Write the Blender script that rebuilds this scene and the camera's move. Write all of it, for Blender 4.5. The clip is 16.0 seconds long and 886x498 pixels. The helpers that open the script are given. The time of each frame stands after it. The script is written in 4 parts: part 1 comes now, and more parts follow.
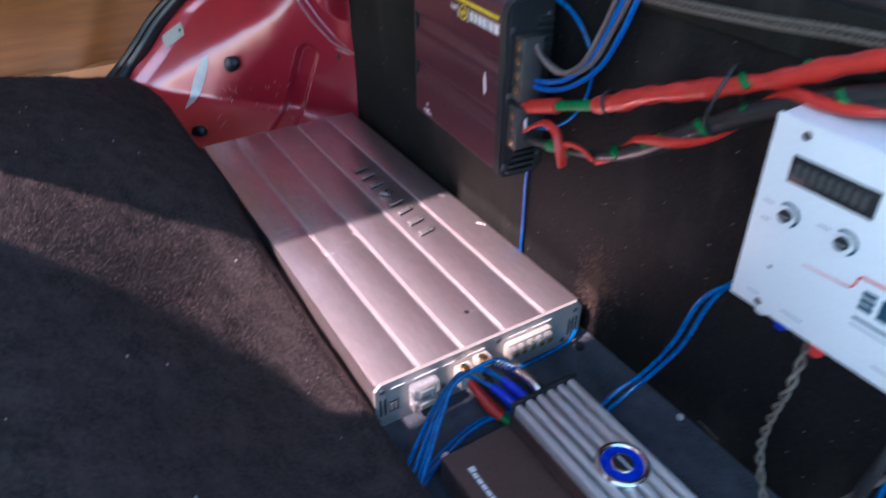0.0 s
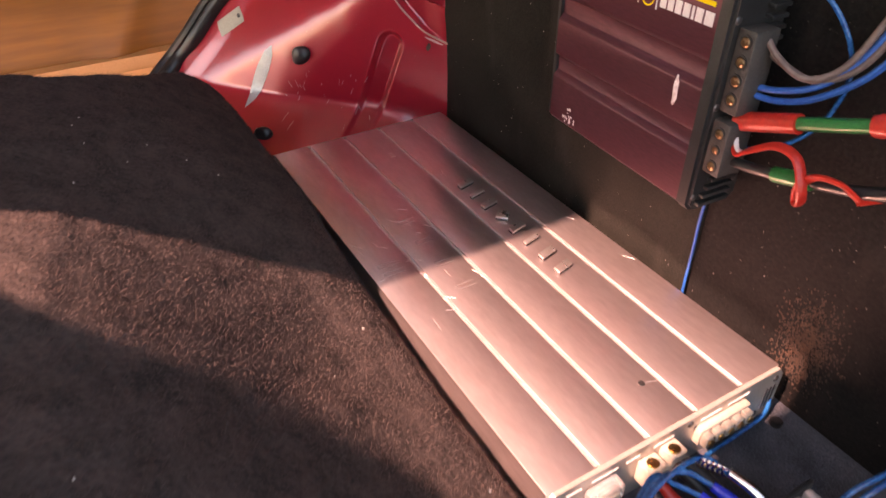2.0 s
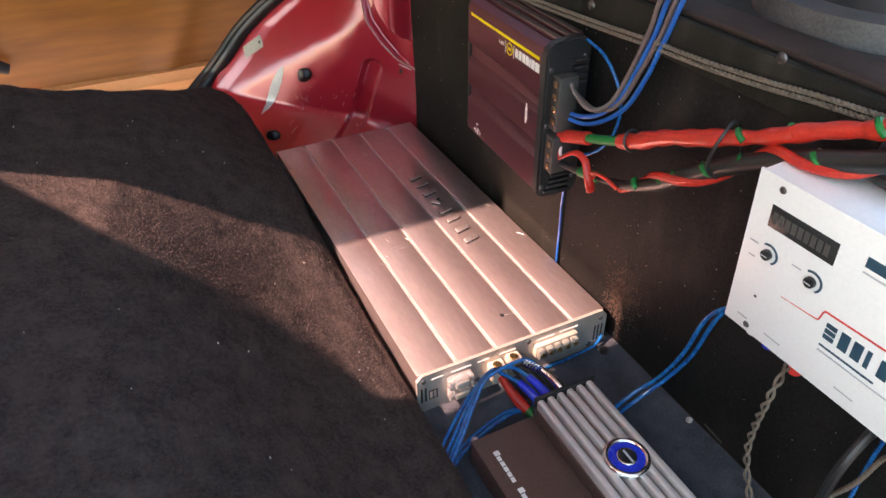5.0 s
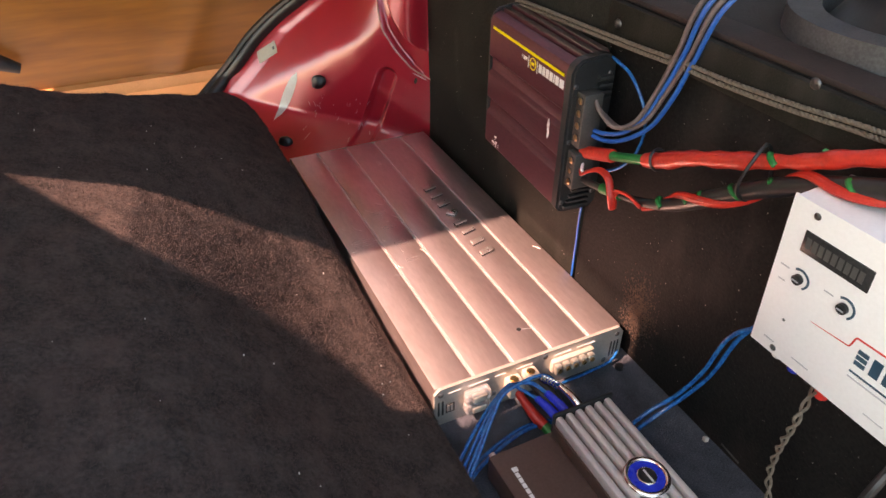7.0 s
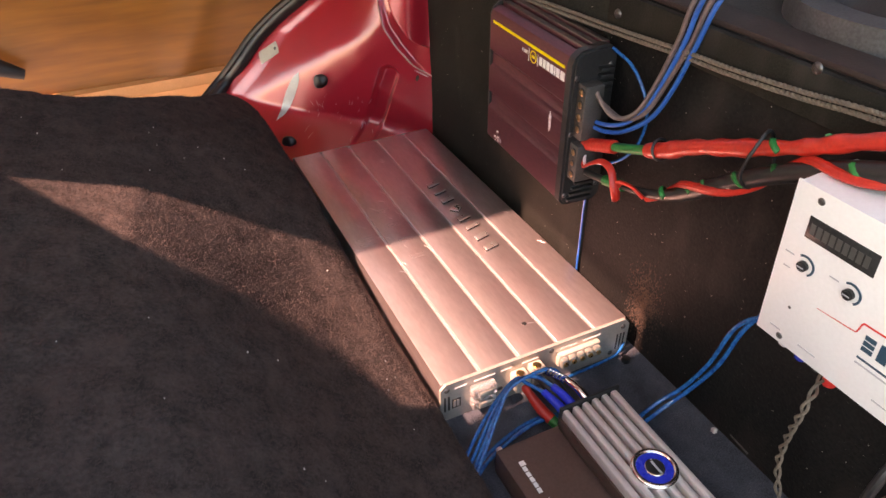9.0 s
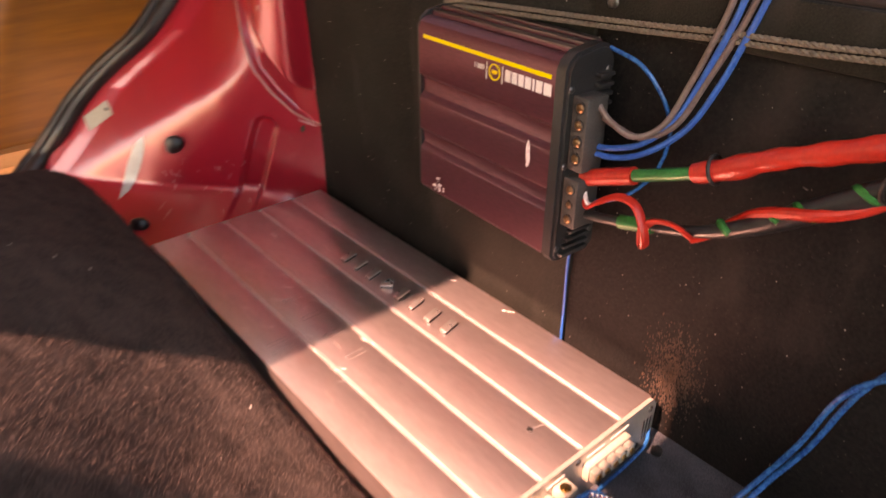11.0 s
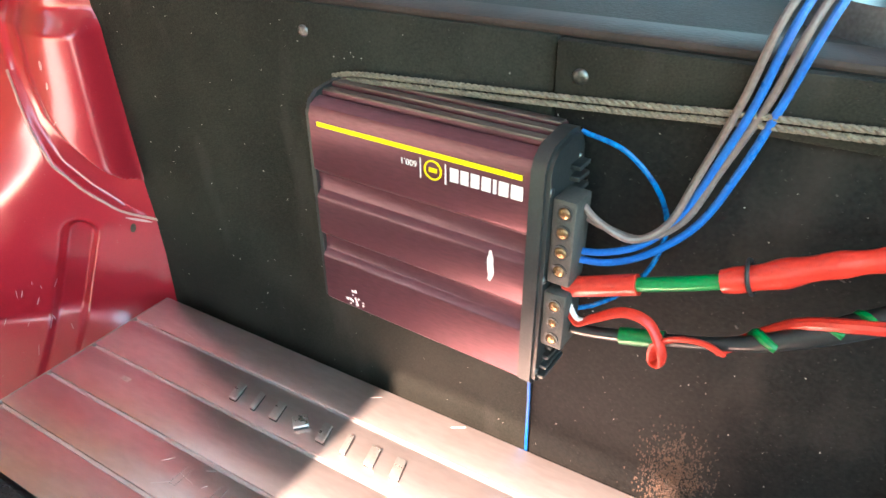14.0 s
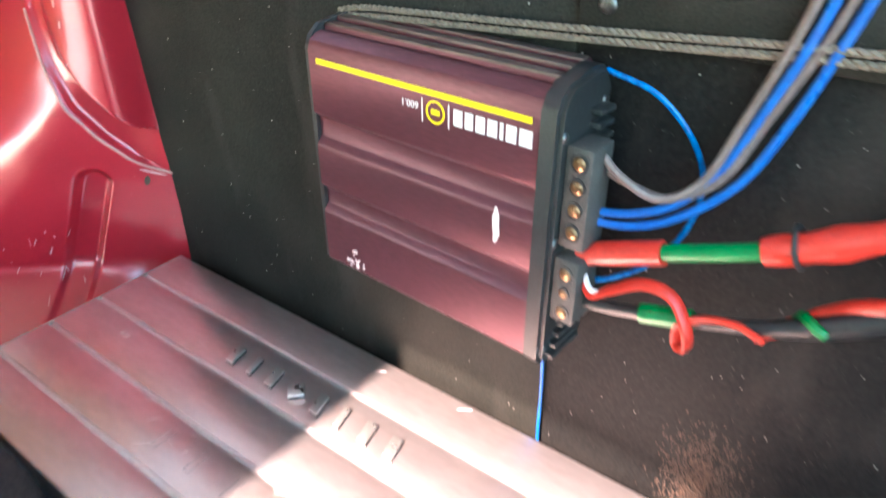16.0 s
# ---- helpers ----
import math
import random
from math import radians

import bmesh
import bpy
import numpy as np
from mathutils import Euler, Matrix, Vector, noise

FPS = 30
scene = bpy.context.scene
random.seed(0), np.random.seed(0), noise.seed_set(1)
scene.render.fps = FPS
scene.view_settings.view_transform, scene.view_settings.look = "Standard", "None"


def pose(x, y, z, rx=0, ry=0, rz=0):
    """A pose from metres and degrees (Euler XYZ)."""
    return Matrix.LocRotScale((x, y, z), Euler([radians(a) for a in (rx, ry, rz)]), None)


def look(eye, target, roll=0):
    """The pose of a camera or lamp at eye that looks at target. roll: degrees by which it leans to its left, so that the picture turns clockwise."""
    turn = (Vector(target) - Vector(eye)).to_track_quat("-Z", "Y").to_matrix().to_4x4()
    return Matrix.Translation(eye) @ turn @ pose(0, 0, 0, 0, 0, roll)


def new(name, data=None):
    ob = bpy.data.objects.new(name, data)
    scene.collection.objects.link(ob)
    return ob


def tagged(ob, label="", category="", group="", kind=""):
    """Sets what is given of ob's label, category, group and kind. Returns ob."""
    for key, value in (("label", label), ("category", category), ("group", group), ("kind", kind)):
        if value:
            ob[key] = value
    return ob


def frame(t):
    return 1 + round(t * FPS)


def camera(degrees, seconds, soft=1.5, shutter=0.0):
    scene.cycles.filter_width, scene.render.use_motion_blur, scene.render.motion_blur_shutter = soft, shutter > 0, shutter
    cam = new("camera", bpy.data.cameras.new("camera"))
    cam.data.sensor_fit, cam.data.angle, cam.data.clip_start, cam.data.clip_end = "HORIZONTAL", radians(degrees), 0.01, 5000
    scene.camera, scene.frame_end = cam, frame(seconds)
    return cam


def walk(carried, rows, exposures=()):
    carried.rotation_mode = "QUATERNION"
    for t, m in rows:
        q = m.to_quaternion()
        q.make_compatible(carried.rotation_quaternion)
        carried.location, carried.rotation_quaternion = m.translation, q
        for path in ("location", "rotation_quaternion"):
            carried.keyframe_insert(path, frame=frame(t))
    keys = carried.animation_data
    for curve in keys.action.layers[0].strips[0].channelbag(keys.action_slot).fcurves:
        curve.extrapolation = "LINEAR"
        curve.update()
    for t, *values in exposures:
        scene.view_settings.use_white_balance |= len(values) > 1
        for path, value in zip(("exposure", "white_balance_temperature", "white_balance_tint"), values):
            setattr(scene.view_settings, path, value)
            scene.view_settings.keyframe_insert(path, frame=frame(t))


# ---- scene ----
cam = camera(66.2, 16.0, shutter=0.5)
PATH = [
    (0, (-0.435, -0.416, 0.544), (0.426, 0.973, -0.609), 0.4),
    (0.5, (-0.46, -0.346, 0.484), (0.349, 1.033, -0.717), -0.2),
    (1, (-0.448, -0.242, 0.46), (0.349, 1.138, -0.748), -0.5),
    (1.5, (-0.417, -0.148, 0.439), (0.395, 1.227, -0.765), 0.1),
    (2, (-0.458, -0.207, 0.5), (0.348, 1.177, -0.698), -0.3),
    (2.5, (-0.47, -0.23, 0.487), (0.334, 1.158, -0.708), -0.4),
    (3, (-0.471, -0.279, 0.448), (0.322, 1.113, -0.75), -0.3),
    (3.5, (-0.446, -0.333, 0.46), (0.3, 1.087, -0.734), 0.1),
    (4, (-0.475, -0.426, 0.547), (0.221, 1.023, -0.644), -0.9),
    (4.5, (-0.447, -0.481, 0.613), (0.249, 0.972, -0.572), -0.9),
    (7, (-0.472, -0.462, 0.627), (0.244, 0.993, -0.544), 0.8),
    (7.5, (-0.472, -0.46, 0.626), (0.179, 1.018, -0.553), -0.8),
    (8, (-0.473, -0.472, 0.627), (0.183, 1.007, -0.548), -0.1),
    (10.3, (-0.462, -0.391, 0.566), (0.324, 1.076, -0.543), -1.8),
    (10.5, (-0.47, -0.357, 0.531), (0.369, 1.135, -0.504), -1.5),
    (11, (-0.458, -0.234, 0.508), (0.66, 1.074, -0.512), -0.0),
    (11.5, (-0.412, -0.117, 0.515), (0.875, 1.007, -0.523), -1.1),
    (12, (-0.349, -0.047, 0.511), (1.036, 0.958, -0.525), -0.9),
    (12.5, (-0.301, 0.008, 0.488), (1.131, 0.946, -0.548), -0.6),
    (13, (-0.282, 0.026, 0.477), (1.177, 0.912, -0.566), -0.4),
    (13.5, (-0.336, 0.002, 0.51), (1.129, 0.888, -0.524), -0.3),
    (14, (-0.402, -0.038, 0.532), (1.068, 0.842, -0.501), -0.3),
    (14.5, (-0.378, -0.045, 0.525), (1.075, 0.84, -0.526), -0.0),
    (15, (-0.344, -0.034, 0.504), (1.051, 0.94, -0.547), -0.2),
    (15.5, (-0.284, 0.003, 0.485), (1.086, 1.024, -0.555), -0.3),
    (16, (-0.351, -0.05, 0.484), (1.014, 0.962, -0.572), -0.1),
]
walk(cam, [(t, look(eye, target, roll)) for t, eye, target, roll in PATH],
     exposures=[(0.0, 1.93, 5100, -6), (0.5, 2.15, 5500, -5), (1.0, 2.20, 6600, 3), (1.5, 2.30, 8500, 11), (2.0, 2.30, 9000, 17), (2.5, 2.35, 8100, 8),
                (3.0, 2.27, 6400, -3), (3.5, 2.35, 5900, -6), (4.0, 2.48, 5700, -10), (4.5, 2.24, 6800, -3), (7.0, 2.22, 8600, 4), (8.0, 2.24, 8600, 4),
                (10.5, 2.42, 10600, 21), (11.0, 2.42, 11200, 21), (11.5, 2.92, 7700, -2), (12.0, 3.33, 8100, -14), (13.0, 3.52, 7300, -22), (14.5, 3.63, 6500, -25), (16.0, 3.63, 5950, -22)])

# ---- world, sun and shell light ----
SUN_EL, SUN_AZ = 48.0, 1.7
sun_way = Vector((math.cos(radians(SUN_EL)) * math.cos(radians(SUN_AZ)),
                  math.cos(radians(SUN_EL)) * math.sin(radians(SUN_AZ)), -math.sin(radians(SUN_EL))))
world = bpy.data.worlds.new("sky")
scene.world = world
world.use_nodes = True
wn = world.node_tree
sky = wn.nodes.new("ShaderNodeTexSky")
sky.sky_type = "NISHITA"
sky.sun_disc = False
sky.sun_elevation = radians(SUN_EL)
sky.sun_rotation = math.atan2(-sun_way.x, -sun_way.y)
wn.links.new(sky.outputs[0], wn.nodes["Background"].inputs[0])
wn.nodes["Background"].inputs[1].default_value = 0.15
sun = new("sun", bpy.data.lights.new("sun", "SUN"))
sun.data.energy, sun.data.angle, sun.data.color = 4.9, radians(0.6), (1.0, 0.60, 0.59)
sun.matrix_world = look((-3, 0, 3.4), Vector((-3, 0, 3.4)) + sun_way)


# ---- materials ----
def mat(name, a, b=None, rough=0.6, metal=0.0, scale=40.0, fine=400.0, bump=0.0, spec=0.5, rvar=0.1, stretch=(1, 1, 1),
        coat=0.0, emit=None, power=0.0, wear=()):
    """A node material: two colours mixed by noise at two scales, with roughness variation and fine relief."""
    m = bpy.data.materials.new(name)
    m.use_nodes = True
    t = m.node_tree
    p = t.nodes["Principled BSDF"]
    p.inputs["Metallic"].default_value = metal
    p.inputs["Specular IOR Level"].default_value = spec
    p.inputs["Coat Weight"].default_value = coat
    p.inputs["Coat Roughness"].default_value = 0.12
    tc = t.nodes.new("ShaderNodeTexCoord")
    mp = t.nodes.new("ShaderNodeMapping")
    mp.inputs["Scale"].default_value = stretch
    t.links.new(tc.outputs["Object"], mp.inputs[0])
    n1, n2 = t.nodes.new("ShaderNodeTexNoise"), t.nodes.new("ShaderNodeTexNoise")
    n1.inputs["Scale"].default_value, n2.inputs["Scale"].default_value = scale, fine
    n1.inputs["Detail"].default_value = 5
    n2.inputs["Detail"].default_value = 3
    for n in (n1, n2):
        t.links.new(mp.outputs[0], n.inputs["Vector"])
    add = t.nodes.new("ShaderNodeMath")
    add.operation = "ADD"
    t.links.new(n1.outputs[0], add.inputs[0])
    t.links.new(n2.outputs[0], add.inputs[1])
    rg = t.nodes.new("ShaderNodeMapRange")
    rg.inputs[1].default_value, rg.inputs[2].default_value = 0.75, 1.25
    t.links.new(add.outputs[0], rg.inputs[0])
    mx = t.nodes.new("ShaderNodeMix")
    mx.data_type = "RGBA"
    mx.inputs[6].default_value, mx.inputs[7].default_value = (*a, 1), (*(b or [c * 0.8 for c in a]), 1)
    t.links.new(rg.outputs[0], mx.inputs[0])
    colour = mx.outputs[2]
    for tint, size, lo, hi, pull in wear:
        wm, wt, wr, wx = (t.nodes.new("ShaderNode" + k) for k in ("Mapping", "TexNoise", "MapRange", "Mix"))
        wm.inputs["Scale"].default_value = pull
        wm.inputs["Rotation"].default_value = (0.6, 0.0, 0.0)
        wt.inputs["Scale"].default_value, wt.inputs["Detail"].default_value = size, 4
        wr.inputs[1].default_value, wr.inputs[2].default_value = lo, hi
        wx.data_type = "RGBA"
        wx.inputs[7].default_value = (*tint, 1)
        t.links.new(tc.outputs["Object"], wm.inputs[0])
        t.links.new(wm.outputs[0], wt.inputs["Vector"])
        t.links.new(wt.outputs[0], wr.inputs[0])
        t.links.new(wr.outputs[0], wx.inputs[0])
        t.links.new(colour, wx.inputs[6])
        colour = wx.outputs[2]
    t.links.new(colour, p.inputs["Base Color"])
    rr = t.nodes.new("ShaderNodeMapRange")
    rr.inputs[3].default_value, rr.inputs[4].default_value = max(0.02, rough - rvar), min(1, rough + rvar)
    t.links.new(n1.outputs[0], rr.inputs[0])
    t.links.new(rr.outputs[0], p.inputs["Roughness"])
    if bump:
        bp = t.nodes.new("ShaderNodeBump")
        bp.inputs["Strength"].default_value, bp.inputs["Distance"].default_value = bump, 0.002
        t.links.new(n2.outputs[0], bp.inputs["Height"])
        t.links.new(bp.outputs[0], p.inputs["Normal"])
    if emit:
        p.inputs["Emission Color"].default_value, p.inputs["Emission Strength"].default_value = (*emit, 1), power
    return m


CARPET = mat("black_carpet", (0.036, 0.032, 0.030), (0.080, 0.064, 0.059), 0.95, scale=45, fine=260, bump=0.6, spec=0.03, wear=(((0.085, 0.067, 0.061), 55.0, 0.52, 0.78, (1.0, 0.45, 1.0)),))
FLOORC = mat("floor_carpet", (0.036, 0.042, 0.053), (0.102, 0.110, 0.130), 0.95, scale=30, fine=700, bump=1.0, spec=0.15)
BOARD = mat("black_board", (0.014, 0.0138, 0.0120), (0.030, 0.0285, 0.0235), 0.75, scale=14, fine=600, bump=0.35, spec=0.10, rvar=0.12,
            wear=(((0.050, 0.046, 0.040), 7.0, 0.56, 0.80, (1, 2.6, 0.7)), ((0.085, 0.080, 0.072), 420.0, 0.70, 0.78, (1, 1, 1))))
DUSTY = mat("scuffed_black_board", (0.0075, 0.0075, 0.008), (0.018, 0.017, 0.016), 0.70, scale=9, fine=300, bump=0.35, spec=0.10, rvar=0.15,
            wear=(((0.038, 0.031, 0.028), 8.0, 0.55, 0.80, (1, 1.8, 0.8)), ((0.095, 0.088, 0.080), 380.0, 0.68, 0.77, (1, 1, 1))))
REDPAINT = mat("red_car_paint", (0.42, 0.013, 0.031), (0.34, 0.010, 0.025), 0.36, metal=0.2, scale=8, fine=900, spec=0.5, coat=1.0, rvar=0.06,
               wear=(((0.42, 0.10, 0.10), 260.0, 0.70, 0.78, (1, 1, 1)),))
ALU = mat("brushed_aluminium", (0.80, 0.710, 0.695), (0.69, 0.605, 0.590), 0.36, metal=0.93, scale=12, fine=220, bump=0.03, rvar=0.08, stretch=(1, 0.25, 1),
          wear=(((0.56, 0.48, 0.46), 9.0, 0.55, 0.80, (1, 0.6, 1)),))
GROOVE = mat("bright_groove", (0.80, 0.76, 0.74), (0.66, 0.62, 0.60), 0.38, metal=0.65, scale=60, fine=500)
PLATE = mat("grey_end_plate", (0.54, 0.52, 0.47), (0.44, 0.42, 0.38), 0.42, metal=0.55, scale=30, fine=500)
CHROME = mat("chrome", (0.92, 0.91, 0.89), (0.85, 0.85, 0.85), 0.2, metal=1.0, scale=60, rvar=0.05)
EMBLEM = mat("satin_chrome", (0.84, 0.82, 0.79), (0.72, 0.70, 0.67), 0.30, metal=0.9, scale=90)
FINTOP = mat("dusty_fin", (0.17, 0.125, 0.115), (0.10, 0.075, 0.068), 0.38, metal=0.6, scale=30, fine=300, stretch=(1, 0.3, 1))
# Neutral gunmetal; the red tint paints in the reflection of the red body
GUN = mat("red_reflecting_gunmetal", (0.150, 0.056, 0.072), (0.110, 0.042, 0.054), 0.36, metal=0.60, scale=10, fine=500, rvar=0.06, stretch=(1, 0.2, 1))
BLACKP = mat("black_plastic", (0.014, 0.015, 0.016), (0.024, 0.025, 0.026), 0.42, scale=40, fine=500, bump=0.1)
YELLOW = mat("yellow_stripe", (0.90, 0.74, 0.01), (0.86, 0.68, 0.01), 0.4)
WHITEP = mat("white_print", (0.82, 0.80, 0.78), (0.7, 0.68, 0.66), 0.5, scale=120)
BRONZE = mat("dull_bronze", (0.30, 0.19, 0.10), (0.16, 0.10, 0.06), 0.35, metal=0.9, scale=300)
BRASS = mat("brass", (0.62, 0.42, 0.18), (0.4, 0.26, 0.12), 0.3, metal=1.0, scale=200)
SCREW = mat("dark_screw", (0.18, 0.18, 0.18), (0.1, 0.1, 0.1), 0.35, metal=0.9)
ENAMEL = mat("white_enamel", (0.92, 0.92, 0.91), (0.87, 0.87, 0.86), 0.35, scale=6, fine=300, rvar=0.05)
SMOKE = mat("smoked_window", (0.025, 0.025, 0.027), (0.04, 0.04, 0.04), 0.2)
NAVY = mat("dark_blue_print", (0.02, 0.06, 0.10), (0.03, 0.08, 0.12), 0.5)
GREYPR = mat("grey_print", (0.45, 0.46, 0.48), (0.5, 0.5, 0.52), 0.5)
REDPR = mat("red_print", (0.70, 0.04, 0.03), (0.6, 0.03, 0.03), 0.45)
BROWNM = mat("dark_brown_case", (0.11, 0.070, 0.058), (0.085, 0.053, 0.045), 0.38, metal=0.3, scale=12, fine=300, rvar=0.06)
FIN = mat("grey_fins", (0.80, 0.75, 0.72), (0.66, 0.61, 0.58), 0.32, metal=0.45, scale=20, fine=400, stretch=(1, 0.2, 1))
BLUEP = mat("blue_plastic", (0.02, 0.05, 0.62), (0.012, 0.03, 0.42), 0.25, scale=60)
BLUEW = mat("blue_wire", (0.020, 0.125, 0.43), (0.013, 0.080, 0.32), 0.3, scale=90, rvar=0.08)
TEALW = mat("clear_blue_wire", (0.016, 0.17, 0.46), (0.005, 0.055, 0.22), 0.16, scale=120, rvar=0.06, spec=0.7)
BROWNW = mat("grey_brown_wire", (0.17, 0.13, 0.12), (0.11, 0.082, 0.075), 0.35, scale=90)
REDW = mat("red_sleeve", (0.58, 0.035, 0.022), (0.44, 0.022, 0.016), 0.36, scale=60, fine=300, bump=0.25)
GREENW = mat("green_sleeve", (0.008, 0.20, 0.045), (0.007, 0.14, 0.03), 0.38, scale=80)
BLACKW = mat("black_cable", (0.012, 0.012, 0.013), (0.022, 0.022, 0.022), 0.4, scale=80)
CORD = mat("braided_cord", (0.20, 0.165, 0.125), (0.10, 0.082, 0.063), 0.7, scale=300, fine=900, bump=0.4)
CLEAR = mat("frosted_fuse_cover", (0.85, 0.85, 0.84), (0.7, 0.7, 0.69), 0.16, scale=150, rvar=0.1)
CLEAR.node_tree.nodes["Principled BSDF"].inputs["Transmission Weight"].default_value = 0.75
CREAM = mat("cream_terminal", (0.46, 0.43, 0.36), (0.36, 0.335, 0.28), 0.45, scale=120)
RUBBER = mat("black_rubber", (0.010, 0.010, 0.010), (0.02, 0.02, 0.02), 0.35, scale=60)
WOOD = mat("varnished_wood", (0.25, 0.098, 0.013), (0.17, 0.060, 0.008), 0.35, scale=4, fine=22, bump=0.05, stretch=(0.35, 1, 3.5), rvar=0.08)
TANS = mat("tan_strip", (0.60, 0.30, 0.12), (0.5, 0.24, 0.09), 0.5, scale=12)
BOXTOP = mat("grey_box_top", (0.036, 0.035, 0.033), (0.022, 0.021, 0.020), 0.8, scale=12, fine=300, bump=0.4)
BROWNLIP = mat("brown_edge", (0.036, 0.020, 0.017), (0.022, 0.014, 0.012), 0.7, scale=20, fine=300, bump=0.3)
LED = mat("blue_digits", (0.05, 0.2, 0.9), rough=0.5, emit=(0.08, 0.35, 1.0), power=6.0)
GREYM = mat("grey_metal", (0.16, 0.165, 0.17), (0.10, 0.10, 0.105), 0.45, metal=0.5, scale=20)
BAREMETAL = mat("bare_grey_scrape", (0.42, 0.43, 0.44), (0.33, 0.34, 0.35), 0.4, metal=0.3, scale=80)
RUST = mat("brown_stain", (0.085, 0.048, 0.031), (0.042, 0.027, 0.020), 0.8, scale=90, fine=500)

REDPAINT.node_tree.nodes["Principled BSDF"].inputs["Coat IOR"].default_value = 1.65
REDPAINT.node_tree.nodes["Principled BSDF"].inputs["Coat Roughness"].default_value = 0.19


# ---- mesh helpers ----
def part(name, bm, material, parent=None, label="", smooth=True):
    me = bpy.data.meshes.new(name)
    bmesh.ops.recalc_face_normals(bm, faces=bm.faces)
    bm.to_mesh(me)
    bm.free()
    me.materials.append(material)
    if smooth:
        me.shade_smooth()
        me.set_sharp_from_angle(angle=radians(35))
    ob = new(name, me)
    if parent is not None:
        ob.parent = parent
    if label:
        ob["label"] = label
    return ob


def thing(name, m, label, category, group="", kind=""):
    return tagged(place(new(name), m), label, category, group, kind)


def place(ob, m):
    ob.matrix_world = m
    return ob


def box(x0, x1, y0, y1, z0, z1, bevel=0.0, seg=2, bm=None):
    b = bmesh.new()
    r = bmesh.ops.create_cube(b, size=1)
    for v in r["verts"]:
        v.co = Vector((x0 + (v.co.x + .5) * (x1 - x0), y0 + (v.co.y + .5) * (y1 - y0), z0 + (v.co.z + .5) * (z1 - z0)))
    if bevel:
        bmesh.ops.bevel(b, geom=b.edges[:], offset=bevel, segments=seg, affect="EDGES", profile=0.5)
    return join(bm, b)


def join(bm, b):
    if bm is None:
        return b
    me = bpy.data.meshes.new("tmp")
    b.to_mesh(me)
    b.free()
    bm.from_mesh(me)
    bpy.data.meshes.remove(me)
    return bm


def cyl(c, r, h, axis="Z", n=24, r2=None, bevel=0.0, bm=None):
    b = bmesh.new()
    bmesh.ops.create_cone(b, cap_ends=True, segments=n, radius1=r, radius2=r if r2 is None else r2, depth=h)
    if bevel:
        bmesh.ops.bevel(b, geom=[e for e in b.edges if e.calc_face_angle(0) > 0.8], offset=bevel, segments=2, affect="EDGES")
    rot = {"Z": Matrix(), "X": Matrix.Rotation(radians(90), 4, "Y"), "Y": Matrix.Rotation(radians(90), 4, "X")}[axis]
    bmesh.ops.transform(b, matrix=Matrix.Translation(c) @ rot, verts=b.verts)
    return join(bm, b)


def ring(c, r0, r1, h, n=40, m=None, bm=None):
    """A flat washer of inner radius r0, outer r1, height h, on local z."""
    b = bmesh.new()
    rows = []
    for k in range(n):
        a = 2 * math.pi * k / n
        rows.append([b.verts.new((c[0] + r * math.cos(a), c[1] + r * math.sin(a), c[2] + z)) for r, z in ((r0, 0), (r1, 0), (r1, h), (r0, h))])
    for k in range(n):
        p, q = rows[k], rows[(k + 1) % n]
        for j in range(4):
            b.faces.new((p[j], p[(j + 1) % 4], q[(j + 1) % 4], q[j]))
    if m is not None:
        bmesh.ops.transform(b, matrix=m, verts=b.verts)
    return join(bm, b)


def extrude_profile(pts, y0, y1, bm=None):
    """A closed (x, z) outline drawn out along y."""
    b = bmesh.new()
    a = [b.verts.new((x, y0, z)) for x, z in pts]
    c = [b.verts.new((x, y1, z)) for x, z in pts]
    n = len(pts)
    for k in range(n):
        b.faces.new((a[k], a[(k + 1) % n], c[(k + 1) % n], c[k]))
    b.faces.new(a)
    b.faces.new(c[::-1])
    return join(bm, b)


def spline(pts, step=0.004):
    """Points along a Catmull-Rom curve through pts."""
    p = [Vector(q) for q in pts]
    p = [2 * p[0] - p[1]] + p + [2 * p[-1] - p[-2]]
    out = []
    for k in range(1, len(p) - 2):
        n = max(2, int((p[k + 1] - p[k]).length / step))
        for j in range(n):
            t = j / n
            out.append(0.5 * (2 * p[k] + (p[k + 1] - p[k - 1]) * t + (2 * p[k - 1] - 5 * p[k] + 4 * p[k + 1] - p[k + 2]) * t * t
                              + (3 * p[k] - p[k - 1] - 3 * p[k + 1] + p[k + 2]) * t ** 3))
    out.append(p[-2].copy())
    return out


def frames(line):
    """A steady pair of side vectors along a line."""
    side = None
    out = []
    for k in range(len(line)):
        d = (line[min(k + 1, len(line) - 1)] - line[max(k - 1, 0)]).normalized()
        if side is None:
            side = d.orthogonal().normalized()
        side = (side - d * side.dot(d)).normalized()
        out.append((side.copy(), d.cross(side).normalized()))
    return out


def tube(line, r, n=10, bm=None, squash=1.0):
    """A closed tube along a list of points; r is a number or a function of the way 0..1."""
    b = bmesh.new()
    fr = frames(line)
    rows = []
    for k, (p, (s, u)) in enumerate(zip(line, fr)):
        rad = r(k / (len(line) - 1)) if callable(r) else r
        rows.append([b.verts.new(p + rad * (math.cos(2 * math.pi * j / n) * s + squash * math.sin(2 * math.pi * j / n) * u)) for j in range(n)])
    for p, q in zip(rows, rows[1:]):
        for j in range(n):
            b.faces.new((p[j], p[(j + 1) % n], q[(j + 1) % n], q[j]))
    b.faces.new(rows[0][::-1])
    b.faces.new(rows[-1])
    return join(bm, b)


